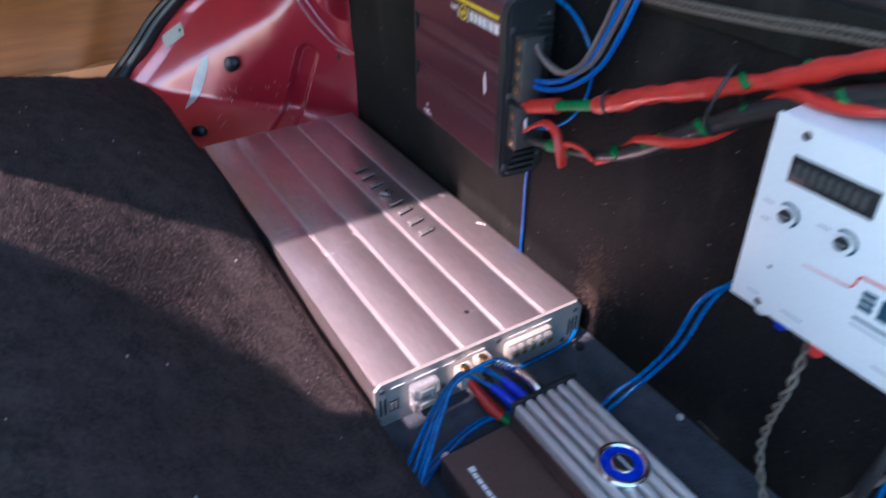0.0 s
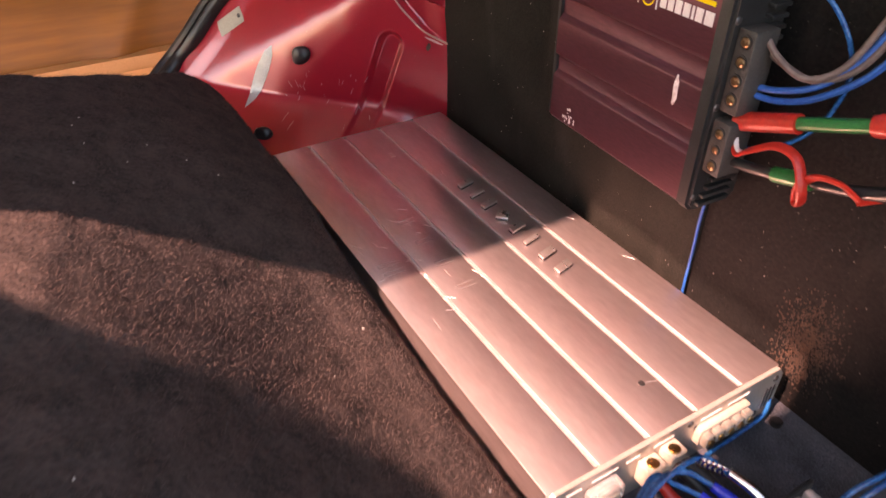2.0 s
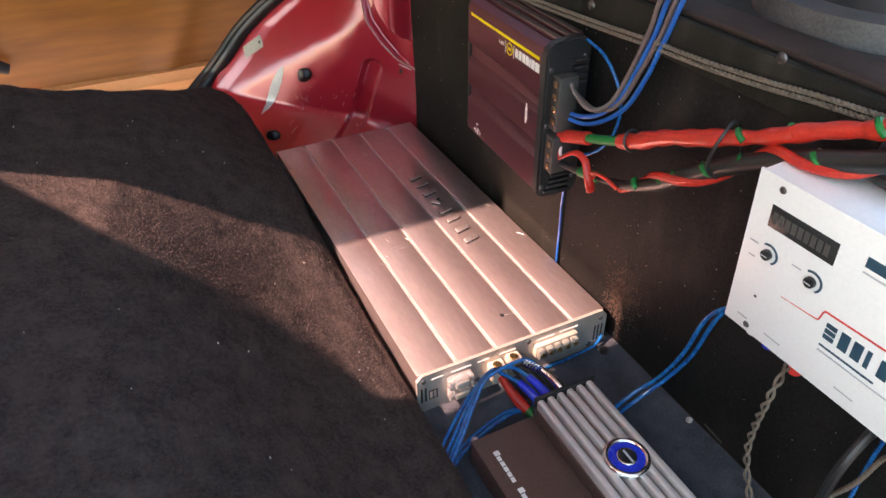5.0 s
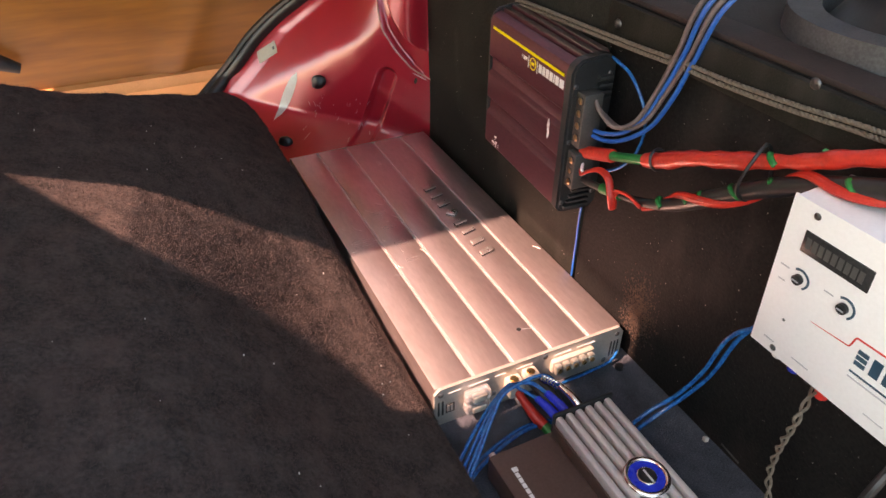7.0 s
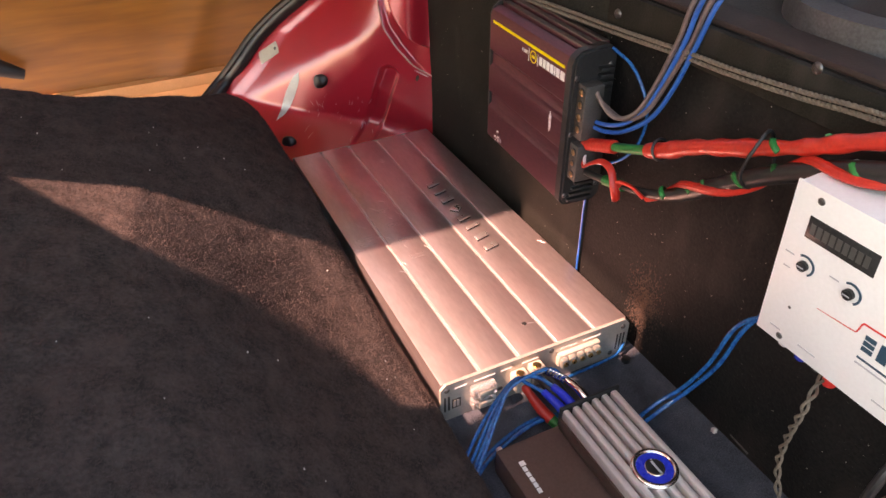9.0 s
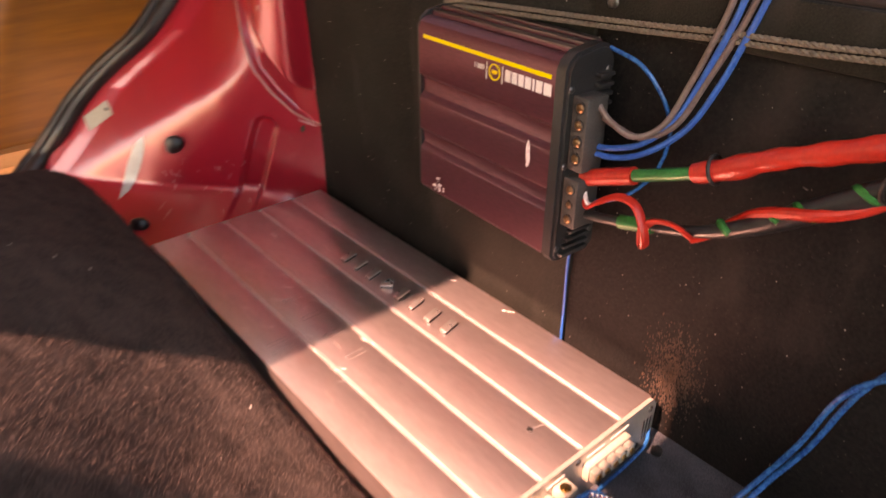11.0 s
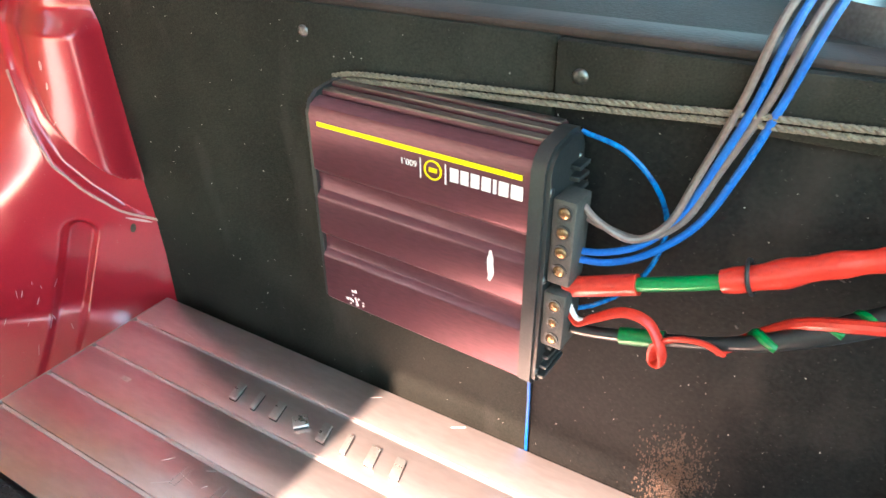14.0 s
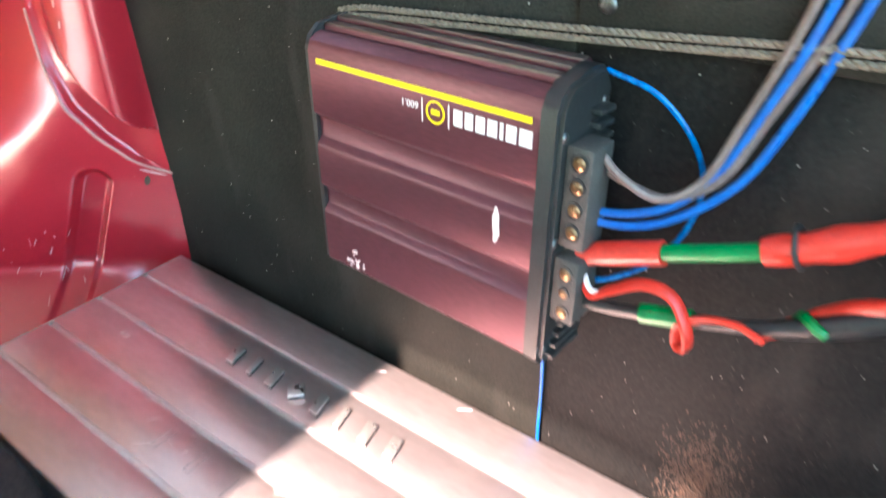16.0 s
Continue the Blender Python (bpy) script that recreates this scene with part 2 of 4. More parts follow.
def helix(line, rad, turns, phase=0.0):
    fr = frames(line)
    n = len(line) - 1
    return [p + rad * (math.cos(2 * math.pi * turns * k / n + phase) * s + math.sin(2 * math.pi * turns * k / n + phase) * u)
            for k, (p, (s, u)) in enumerate(zip(line, fr))]


def cut(line, a, b):
    n = len(line) - 1
    return line[int(a * n):int(b * n) + 1]


def sheet(grid, bm=None):
    """A mesh from a grid of points."""
    b = bmesh.new()
    v = [[b.verts.new(p) for p in row] for row in grid]
    for r0, r1 in zip(v, v[1:]):
        for k in range(len(r0) - 1):
            b.faces.new((r0[k], r0[k + 1], r1[k + 1], r1[k]))
    return join(bm, b)


def lerp(table, x):
    return float(np.interp(x, [a for a, _ in table], [b for _, b in table]))


# ---- car floor, and unseen car shell added to shape the light ----
FLOOR = 0.010
bm = sheet([[(x, y, FLOOR + 0.0012 * noise.noise(Vector((x, y, 0)) * 30)) for x in np.linspace(-1.3, 1.2, 60)] for y in np.linspace(-1.2, 0.72, 60)])
tagged(part("floor", bm, FLOORC), "dark blue-black boot carpet on the car floor", "floor", kind="structure")
bm = box(-40, 40, -40, 40, -0.75, -0.70)
GROUND = mat("concrete_ground", (0.48, 0.46, 0.43), (0.38, 0.36, 0.34), 0.9, scale=2, fine=60, bump=0.3)
tagged(part("ground", bm, GROUND), "grey concrete ground outside the car", "ground", kind="structure")

# Unseen car side added to mask the sun; its slanting opening shapes the sunlit wedge
WX = -1.0


def sun_mask_wall():
    b = bmesh.new()
    outer = [(-0.46, 0.90), (-0.46, 0.46), (0.40, 0.46), (1.40, 0.46), (1.40, 1.32), (-0.46, 1.32)]
    inner = [(-0.040, 0.900), (-0.085, 0.868), (0.095, 0.817), (0.258, 0.720), (0.238, 1.25), (-0.040, 1.25)]
    o, i = [], []
    for x in (WX - 0.04, WX):
        o.append([b.verts.new((x, y, z)) for y, z in outer])
        i.append([b.verts.new((x, y, z)) for y, z in inner])
    for s in (0, 1):
        for k in range(6):
            b.faces.new((o[s][k], o[s][(k + 1) % 6], i[s][(k + 1) % 6], i[s][k]))
    for k in range(6):
        b.faces.new((o[0][k], o[0][(k + 1) % 6], o[1][(k + 1) % 6], o[1][k]))
        b.faces.new((i[0][k], i[0][(k + 1) % 6], i[1][(k + 1) % 6], i[1][k]))
    return b


tagged(part("unseen_sun_wall", sun_mask_wall(), REDPAINT, smooth=False), "unseen red painted car side added to mask the sun, with a slanting opening", "car body", kind="structure")
# Unseen roof, added to keep sun off the scene and bounce soft light
UNSEEN_ROOF = mat("unseen_grey_roof", (0.38, 0.35, 0.34), (0.30, 0.28, 0.27), 0.9, scale=30, bump=0.3)
tagged(part("ceiling", box(WX - 0.04, 1.20, -0.46, 1.40, 1.32, 1.36), UNSEEN_ROOF), "unseen light grey cloth roof added to block the sun", "ceiling", kind="structure")
# Unseen walls behind the box and beyond the red panel, added to shape light
UNSEEN_WALL = mat("unseen_dark_wall", (0.10, 0.095, 0.09), (0.07, 0.066, 0.063), 0.7, scale=20, fine=400, bump=0.2)
# Far side: the opening is added so sky light reaches the amplifier
b = box(1.20, 1.24, -0.46, 1.40, -0.3, 0.56)
box(1.20, 1.24, -0.46, 1.40, 1.22, 1.36, bm=b)
box(1.20, 1.24, -0.46, -0.28, 0.56, 1.22, bm=b)
box(1.20, 1.24, 0.52, 1.40, 0.56, 1.22, bm=b)
tagged(part("unseen_far_side", b, UNSEEN_WALL, smooth=False), "unseen dark grey side wall added to shape the light, with an opening for sky", "wall", kind="structure")
# Unseen end wall; its opening is added to brighten reflections in the amplifier
b = box(0.24, 1.20, 1.02, 1.06, -0.3, 0.85)
box(0.24, 1.20, 1.02, 1.06, 1.25, 1.32, bm=b)
box(0.24, 0.28, 1.02, 1.06, 0.85, 1.25, bm=b)
box(1.16, 1.20, 1.02, 1.06, 0.85, 1.25, bm=b)
tagged(part("unseen_end_wall", b, UNSEEN_WALL, smooth=False), "unseen dark grey end wall added to shape the light, with an opening above the box", "wall", kind="structure")

# ---- the black box with the boards ----
PX = 0.016
boxt = thing("subwoofer_box", pose(0, 0, 0), "large black painted wooden subwoofer box with screwed side boards", "speaker box")
part("side_board", box(PX, PX + 0.018, 0.1253, 0.66, FLOOR, 0.424, 0.002), BOARD, boxt, "matt black side board")
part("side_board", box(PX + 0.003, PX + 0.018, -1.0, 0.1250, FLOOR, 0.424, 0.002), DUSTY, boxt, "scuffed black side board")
part("batten", box(PX - 0.006, PX + 0.003, -1.0, 0.1235, 0.384, 0.4235, 0.002), BOARD, boxt, "black screwed batten")
part("carcass", box(PX + 0.018, 0.60, -1.0, 0.64, FLOOR, 0.420), BOARD, boxt)
part("edge_strip", box(PX + 0.004, 0.062, -1.0, 0.635, 0.4225, 0.4295, 0.003), BROWNLIP, boxt, "brown carpeted edge strip")
part("top_sheet", box(0.058, 0.60, -1.0, 0.635, 0.4205, 0.4262, 0.001), BOXTOP, boxt, "grey carpeted top")


def screw_head(c, axis, r=0.005, material=SCREW, parent=None, label=""):
    """A pan-head screw with a cross slot."""
    b = bmesh.new()
    bmesh.ops.create_uvsphere(b, u_segments=16, v_segments=8, radius=r)
    for v in b.verts:
        v.co.z = max(v.co.z, 0) * 0.4
    for a in (0, 90):
        q = box(-r * 0.6, r * 0.6, -r * 0.09, r * 0.09, r * 0.36, r * 0.43)
        bmesh.ops.transform(q, matrix=Matrix.Rotation(radians(a + 20), 4, "Z"), verts=q.verts)
        join(b, q)
    rot = {"X": Matrix.Rotation(radians(-90), 4, "Y"), "Y": Matrix.Rotation(radians(90), 4, "X"), "Z": Matrix()}[axis]
    bmesh.ops.transform(b, matrix=Matrix.Translation(c) @ rot, verts=b.verts)
    return part("screw", b, material, parent, label)


screw_head((PX - 0.006, 0.106, 0.402), "X", 0.0055, parent=boxt)
screw_head((PX, 0.341, 0.402), "X", 0.005, parent=boxt)
screw_head((PX - 0.006, -0.135, 0.425), "X", 0.005, parent=boxt)
# a brown scuff and pale scratches on the board
b = bmesh.new()
for k in range(1500):
    y, z = random.gauss(-0.004, 0.013), max(0.02, random.gauss(0.085, 0.022))
    r = random.uniform(0.00015, 0.0006)
    join(b, box(PX + 0.0024, PX + 0.0031, y - r, y + r, z - r * 2.4, z + r * 1.6))
scuff = part("scuff_mark", b, RUST, boxt, "brown worn patch", smooth=False)
tagged(scuff, kind="stuff")

# dust specks on the boards
DUST = mat("dust", (0.45, 0.42, 0.38), (0.3, 0.28, 0.25), 0.9)
b = bmesh.new()
for k in range(260):
    y, z = random.uniform(-0.35, 0.60), random.uniform(0.03, 0.415)
    r = random.uniform(0.00012, 0.00042)
    x = PX + (0.0 if y > 0.1253 else 0.003)
    join(b, box(x - 0.0003, x + 0.0003, y - r, y + r, z - r * random.uniform(0.5, 2.5), z + r))
tagged(part("dust_speck", b, DUST, boxt, "pale dust specks", smooth=False), kind="stuff")

RUB = mat("pale_rub", (0.105, 0.095, 0.088), (0.055, 0.050, 0.047), 0.7, scale=120, fine=700)
for y, z, l, h, tilt in ((-0.178, 0.018, 0.026, 0.0012, 0.1), (-0.070, 0.300, 0.004, 0.0005, 0.3), (0.030, 0.330, 0.003, 0.0005, -0.4), (-0.020, 0.245, 0.003, 0.0006, 0.9)):
    b = box(-0.0004, 0.0004, -l / 2, l / 2, -h, h)
    bmesh.ops.transform(b, matrix=Matrix.Translation((PX + 0.0028, y, z)) @ Matrix.Rotation(tilt, 4, "X"), verts=b.verts)
    part("rub_mark", b, RUB, boxt, smooth=False)

spk = thing("speaker", pose(0.175, -0.105, 0.4262), "round grey metal speaker lying on the box top", "speaker")
b = ring((0, 0, 0), 0.085, 0.115, 0.022, 48)
part("rim", b, GREYM, spk)
b = bmesh.new()
bmesh.ops.create_cone(b, cap_ends=True, segments=40, radius1=0.085, radius2=0.05, depth=0.05)
bmesh.ops.translate(b, vec=(0, 0, 0.025), verts=b.verts)
part("basket", b, BLACKP, spk)
part("magnet", cyl((0, 0, 0.06), 0.052, 0.024, n=40, bevel=0.003), GREYM, spk)

# ---- the carpeted seat back ----
PROFILE = [(-0.95, 0.395), (-0.80, 0.345), (-0.70, 0.313), (-0.60, 0.279), (-0.50, 0.243), (-0.44, 0.218), (-0.40, 0.200), (-0.36, 0.178),
           (-0.33, 0.158), (-0.305, 0.141), (-0.289, 0.126), (-0.273, 0.106), (-0.262, 0.080), (-0.2550, 0.050), (-0.2535, FLOOR + 0.001)]
FAR_EDGE = [(-0.95, 0.53), (-0.56, 0.555), (-0.47, 0.58), (-0.375, 0.655), (-0.32, 0.735), (-0.295, 0.745), (-0.2535, 0.735)]


def smooth01(t):
    t = max(0.0, min(1.0, t))
    return t * t * (3 - 2 * t)


def seat_surface():
    prof = []
    for (x0, z0), (x1, z1) in zip(PROFILE, PROFILE[1:]):
        n = max(1, int(math.hypot(x1 - x0, z1 - z0) / 0.006))
        prof += [(x0 + (x1 - x0) * k / n, z0 + (z1 - z0) * k / n) for k in range(n)]
    prof.append(PROFILE[-1])
    rows = []
    ys = list(np.linspace(0, 1, 170))
    for x, z in prof:
        far = lerp(FAR_EDGE, x)
        row = []
        for f in ys:
            y = -0.62 + (far + 0.62) * f
            back = max(0.0, y - 0.30) / 0.35
            xx = x - 0.004 * min(1, back)
            d = 0.0035 * noise.noise(Vector((xx * 14, y * 14, 0))) + 0.0018 * noise.noise(Vector((xx * 60, y * 60, 3))) + 0.0009 * noise.noise(Vector((xx * 300, y * 300, 7)))
            w = smooth01((0.44 - y) / 0.30)
            d -= 0.52 * w * smooth01((x + 0.52) / 0.24) * max(0.0, z - 0.022)
            edge = far - y
            drop = 0.022 * max(0, 1 - edge / 0.03) ** 2
            row.append((xx + 0.6 * max(-0.004, d), y, max(FLOOR, z + d - drop)))
        yl = row[-1]
        for k in range(1, 6):
            row.append((yl[0], far + 0.012 * math.sin(k / 5 * math.pi / 2), FLOOR + (yl[2] - FLOOR) * (1 - k / 5)))
        rows.append(row)
    return sheet(rows)


seat = thing("seat_back", pose(0, 0, 0), "folded seat back covered in black fuzzy carpet", "car seat")
cover = part("cover", seat_surface(), CARPET, seat)


def pile(base, count, keep, length, name, material, parent, label, seed):
    """Short fibres standing on a mesh, as one part."""
    rng = np.random.default_rng(seed)
    me = base.data
    me.calc_loop_triangles()
    co = np.array([v.co for v in me.vertices])
    tri = np.array([t.vertices for t in me.loop_triangles])
    p = co[tri]
    nrm = np.cross(p[:, 1] - p[:, 0], p[:, 2] - p[:, 0])
    area = np.linalg.norm(nrm, axis=1)
    ok = keep(p.mean(1)) & (area > 0)
    p, nrm, area = p[ok], nrm[ok], area[ok]
    nrm /= area[:, None]
    nrm *= np.where(nrm[:, 2:3] < 0, -1, 1)
    pick = rng.choice(len(p), count, p=area / area.sum())
    u, v = rng.random(count), rng.random(count)
    flip = u + v > 1
    u, v = np.where(flip, 1 - u, u), np.where(flip, 1 - v, v)
    q = p[pick]
    root = q[:, 0] + u[:, None] * (q[:, 1] - q[:, 0]) + v[:, None] * (q[:, 2] - q[:, 0])
    way = nrm[pick] + rng.normal(0, 0.75, (count, 3))
    way /= np.linalg.norm(way, axis=1)[:, None]
    side = np.cross(way, rng.normal(0, 1, (count, 3)))
    side /= np.linalg.norm(side, axis=1)[:, None]
    tall = length * rng.uniform(0.5, 1.3, (count, 1))
    w = 0.00018 * rng.uniform(0.6, 1.5, (count, 1))
    verts = np.stack([root - side * w, root + side * w, root + way * tall], 1).reshape(-1, 3)
    mesh = bpy.data.meshes.new(name)
    mesh.from_pydata(verts.tolist(), [], np.arange(count * 3).reshape(-1, 3).tolist())
    mesh.materials.append(material)
    ob = new(name, mesh)
    ob.parent = parent
    return tagged(ob, label, kind="stuff")


PILE = mat("carpet_fibres", (0.055, 0.044, 0.041), (0.098, 0.074, 0.068), 0.95, scale=40, fine=220, spec=0.03)
pile(cover, 270000, lambda c: (c[:, 0] > -0.96) & (c[:, 1] > -0.45), 0.0036, "carpet_pile", PILE, seat, "short fuzzy black carpet pile", 3)

# ---- red quarter panel ----
U, NRM, P0 = Vector((-0.735, 0.678, 0)), Vector((-0.678, -0.735, 0)), Vector((0.018, 0.590, 0))


UPPER_CREASE = [(0.195, -0.05), (0.205, 0.0), (0.210, 0.013), (0.219, 0.036), (0.243, 0.060), (0.267, 0.080), (0.290, 0.092), (0.330, 0.100), (0.60, 0.104)]
SEAM = [(0.150, -0.05), (0.160, 0.0), (0.166, 0.018), (0.179, 0.043), (0.206, 0.070), (0.238, 0.093), (0.279, 0.107), (0.330, 0.118), (0.60, 0.126)]


def bend(x, soft):
    return (math.sqrt(x * x + soft) + x) * 0.5


def body_point(s, z, out=0.0):
    """A place on the red panel, s metres from the black board and z up."""
    upper = (z - (0.100 + (0.34 - s) * 0.58)) / 1.156
    lower = (z - (0.103 + (0.215 - s) * 0.9)) / 1.345
    lean = -0.66 * bend(upper, 0.00012) - 0.20 * bend(lower, 0.00010)
    near = 1 - smooth01((s - 0.05) / 0.12)
    d = lean * (1 - near)
    # recessed band between the seam and the upper crease, then the round pillar beside the board
    d -= 0.009 * smooth01((lerp(SEAM, z) - s) / 0.012)
    d += smooth01((lerp(UPPER_CREASE, z) - s) / 0.016) * (0.010 + 0.030 * max(0.0, 1 - ((s - 0.022) / 0.080) ** 2))
    d -= 0.030 * smooth01((z - 0.372) / 0.022) * smooth01((0.13 - s) / 0.03)
    d *= smooth01((s - 0.002) / 0.040)
    d -= 0.055 * max(0.0, z - 0.12) * near
    d += 1.3 * max(0.0, min(s, 0.22) - 0.02) * (max(0.0, 0.066 - z) / 0.066) ** 2
    # pressed slot, flange beside the door seal, small dents
    q = math.hypot(s - 0.086 - max(0.0, 0.155 - z) * 0.36, max(0.0, z - 0.152))
    d -= 0.012 * (1 - smooth01((q - 0.011) / 0.011))
    d += 0.007 * smooth01((s - seal_s(z) + 0.062) / 0.034)
    d += 0.0018 * noise.noise(Vector((s * 9, z * 9, 2))) + 0.0005 * noise.noise(Vector((s * 34, z * 34, 5)))
    return P0 + U * s + NRM * (d + out) + Vector((0, 0, z))


def seal_s(z):
    return lerp([(-0.02, 0.53), (0.068, 0.478), (0.12, 0.43), (0.19, 0.375), (0.276, 0.262), (0.36, 0.20), (0.60, 0.10)], z)


quarter = thing("quarter_panel", pose(0, 0, 0), "red painted inner car body panel with scratches and a pressed slot", "car body")
rows = []
for z in np.linspace(-0.02, 0.60, 240):
    rows.append([body_point(seal_s(z) * f - 0.03 * (1 - f), z) for f in np.linspace(0, 1, 300)])
pb = sheet(rows)
part("panel", pb, REDPAINT, quarter)
line = spline([body_point(seal_s(z), z, 0.004) for z in np.linspace(-0.02, 0.60, 14)], 0.01)
part("door_seal", tube(line, 0.013, 12), RUBBER, quarter, "black rubber door seal")
line = [p + U * 0.018 + NRM * 0.004 for p in line]
part("seal_lip", tube(line, 0.009, 10), RUBBER, quarter, "black rubber seal lip")


def decal(s, z, w, h, tilt, material, name, label="", lift=0.0008, pointy=False):
    """A thin patch that follows the red panel."""
    rows = []
    for j in np.linspace(-1, 1, 9):
        row = []
        for k in np.linspace(-1, 1, 7):
            f = math.sqrt(max(0.0, 1 - j * j)) if pointy else 1.0
            a, c = k * w / 2 * f, j * h / 2
            row.append(body_point(s + a * math.cos(tilt) - c * math.sin(tilt), z + a * math.sin(tilt) + c * math.cos(tilt), lift))
        rows.append(row)
    return part(name, sheet(rows), material, quarter, label)


STICKER = mat("grey_sticker", (0.40, 0.38, 0.30), (0.33, 0.31, 0.25), 0.5)
decal(0.362, 0.150, 0.022, 0.050, 1.0, STICKER, "sticker", "small grey-green sticker")
decal(0.347, 0.160, 0.006, 0.006, 0, BLACKP, "sticker_hole", lift=0.0016, pointy=True)
decal(0.298, 0.090, 0.020, 0.100, 0.45, BAREMETAL, "paint_scrape", "bare grey scrape in the paint", pointy=True)
SCRATCH = mat("pale_scratch", (0.62, 0.36, 0.36), (0.5, 0.25, 0.25), 0.6)
for k in range(26):
    s, z = random.uniform(0.12, 0.26), random.uniform(0.03, 0.11)
    decal(s, z, random.uniform(0.0004, 0.0011), random.uniform(0.003, 0.014), random.uniform(-0.7, 0.7), SCRATCH, "scratch", pointy=True)


for z0, s0, w, h, tilt in ((0.155, 0.030, 0.006, 0.012, 0.3), (0.164, 0.022, 0.003, 0.030, 1.9), (0.300, 0.080, 0.0010, 0.022, -0.3), (0.285, 0.076, 0.0009, 0.014, 0.7), (0.345, 0.072, 0.003, 0.010, 0.1), (0.325, 0.071, 0.002, 0.008, 0.2)):
    decal(s0, z0, w, h, tilt, SCRATCH if h != 0.012 else RUST, "scratch", pointy=True)
SEALANT = mat("sealant_bead", (0.50, 0.26, 0.22), (0.38, 0.17, 0.15), 0.5, scale=60)
part("seam_bead", tube(spline([body_point(lerp(SEAM, z) - 0.001, z, 0.0006) for z in np.linspace(0.160, 0.330, 12)], 0.003), 0.0015, 8), SEALANT, quarter, "pale sealant bead along the seam")


def grommet(s, z):
    b = bmesh.new()
    bmesh.ops.create_uvsphere(b, u_segments=16, v_segments=10, radius=0.013)
    for v in b.verts:
        v.co.z *= 0.7
        v.co.x *= 1.25
        v.co += 0.002 * noise.noise_vector(v.co * 90)
    m = NRM.to_track_quat("Z", "Y").to_matrix().to_4x4()
    bmesh.ops.transform(b, matrix=Matrix.Translation(body_point(s, z, 0.003)) @ m @ Matrix.Rotation(0.6, 4, "Z"), verts=b.verts)
    return part("grommet", b, RUBBER, quarter, "torn black rubber grommet")


grommet(0.226, 0.127)
grommet(0.267, 0.031)

# ---- open door with wood-coloured trim ----
DY = 1.25
door = thing("door_panel", pose(0, 0, 0), "open car door with varnished orange wood trim", "car door")


def door_pt(s, z, out=0.0):
    return Vector((s, DY - out, z))


# Board runs up unseen to z 1.05 to block sky and warm the reflections
rows = [[door_pt(s, z, 0.006 * noise.noise(Vector((s * 3, z * 3, 0))) + 0.012 * math.exp(-((s + 0.33 - 0.5 * (z - 0.05)) / 0.04) ** 2))
         for s in np.linspace(-0.98, 0.30, 200)] for z in np.linspace(-0.6, 1.05, 80)]
part("trim_board", sheet(rows), WOOD, door, "varnished orange-brown wood board")
rows = [[door_pt(s, z, o) for s in np.linspace(-0.97, 0.29, 30)] for z, o in ((-0.30, 0.0), (-0.30, 0.030), (-0.022, 0.030), (-0.018, 0.026), (0.002, 0.022), (0.006, 0.0))]
part("ledge", sheet(rows), TANS, door, "pale tan ledge")
b = tube(spline([door_pt(-0.90, 0.190, 0.03), door_pt(-0.80, 0.140, 0.04), door_pt(-0.72, 0.098, 0.04), door_pt(-0.675, 0.070, 0.03)], 0.01), lambda t: 0.012 + 0.020 * math.sin(math.pi * (0.35 + 0.65 * t)), 14, squash=0.6)
part("door_handle", b, BLACKP, door, "black plastic pull handle")

# ---- silver power amplifier ----
AH, AW, AL = 0.066, 0.252, 0.584
amp = thing("power_amplifier", pose(0, 0, 0), "long silver ribbed aluminium car power amplifier lying on the floor carpet", "amplifier")
edges = [-0.252, -0.204, -0.153, -0.101, -0.048, 0.0]
part("case", extrude_profile([(-0.252, FLOOR), (0, FLOOR), (0, AH - 0.0025), (-0.252, AH - 0.0025)], 0.003, AL - 0.002), ALU, amp)
for a, c in zip(edges, edges[1:]):
    l, r = a + (0.0022 if a > -0.25 else 0.0), c - (0.0022 if c < -0.01 else 0.0)
    part("top_panel", box(l, r, 0.0015, AL, AH - 0.004, AH, 0.0008), ALU, amp)
for g in edges[1:-1]:
    part("groove", box(g - 0.0016, g + 0.0016, 0.003, AL - 0.004, AH - 0.003, AH - 0.0014), GROOVE, amp, "bright machined groove")
ep = part("end_plate", extrude_profile([(-0.254, FLOOR + 0.008), (-0.247, FLOOR), (-0.005, FLOOR), (0.003, FLOOR + 0.010), (0.003, AH - 0.008), (-0.004, AH + 0.001), (-0.247, AH + 0.001), (-0.254, AH - 0.006)], -0.003, 0.001), PLATE, amp, "grey printed end plate")
part("end_plate", extrude_profile([(-0.253, FLOOR), (0, FLOOR), (0, AH - 0.001), (-0.253, AH - 0.001)], AL, AL + 0.003), PLATE, amp)
for x, z in ((-0.246, 0.058), (-0.006, 0.056), (-0.020, 0.018), (-0.110, 0.060), (-0.178, 0.030)):
    screw_head((x, -0.003, z), "Y", 0.0035, parent=ep)
# slots, printed marks
for k in range(3):
    part("vent_slot", box(-0.014 + 0.005 * k, -0.012 + 0.005 * k, -0.0036, -0.0028, 0.022, 0.046), BLACKP, ep)
for x in (-0.250, -0.245):
    part("vent_slot", box(x, x + 0.0022, -0.0036, -0.0028, 0.026, 0.048), BLACKP, ep)
part("printed_mark", box(-0.240, -0.229, -0.0035, -0.0028, 0.027, 0.041), BLACKP, ep, "black printed emblem square", smooth=False)
part("printed_mark", box(-0.2385, -0.2355, -0.0039, -0.0028, 0.029, 0.039), PLATE, ep, smooth=False)
part("printed_mark", box(-0.2340, -0.2310, -0.0039, -0.0028, 0.029, 0.039), PLATE, ep, smooth=False)
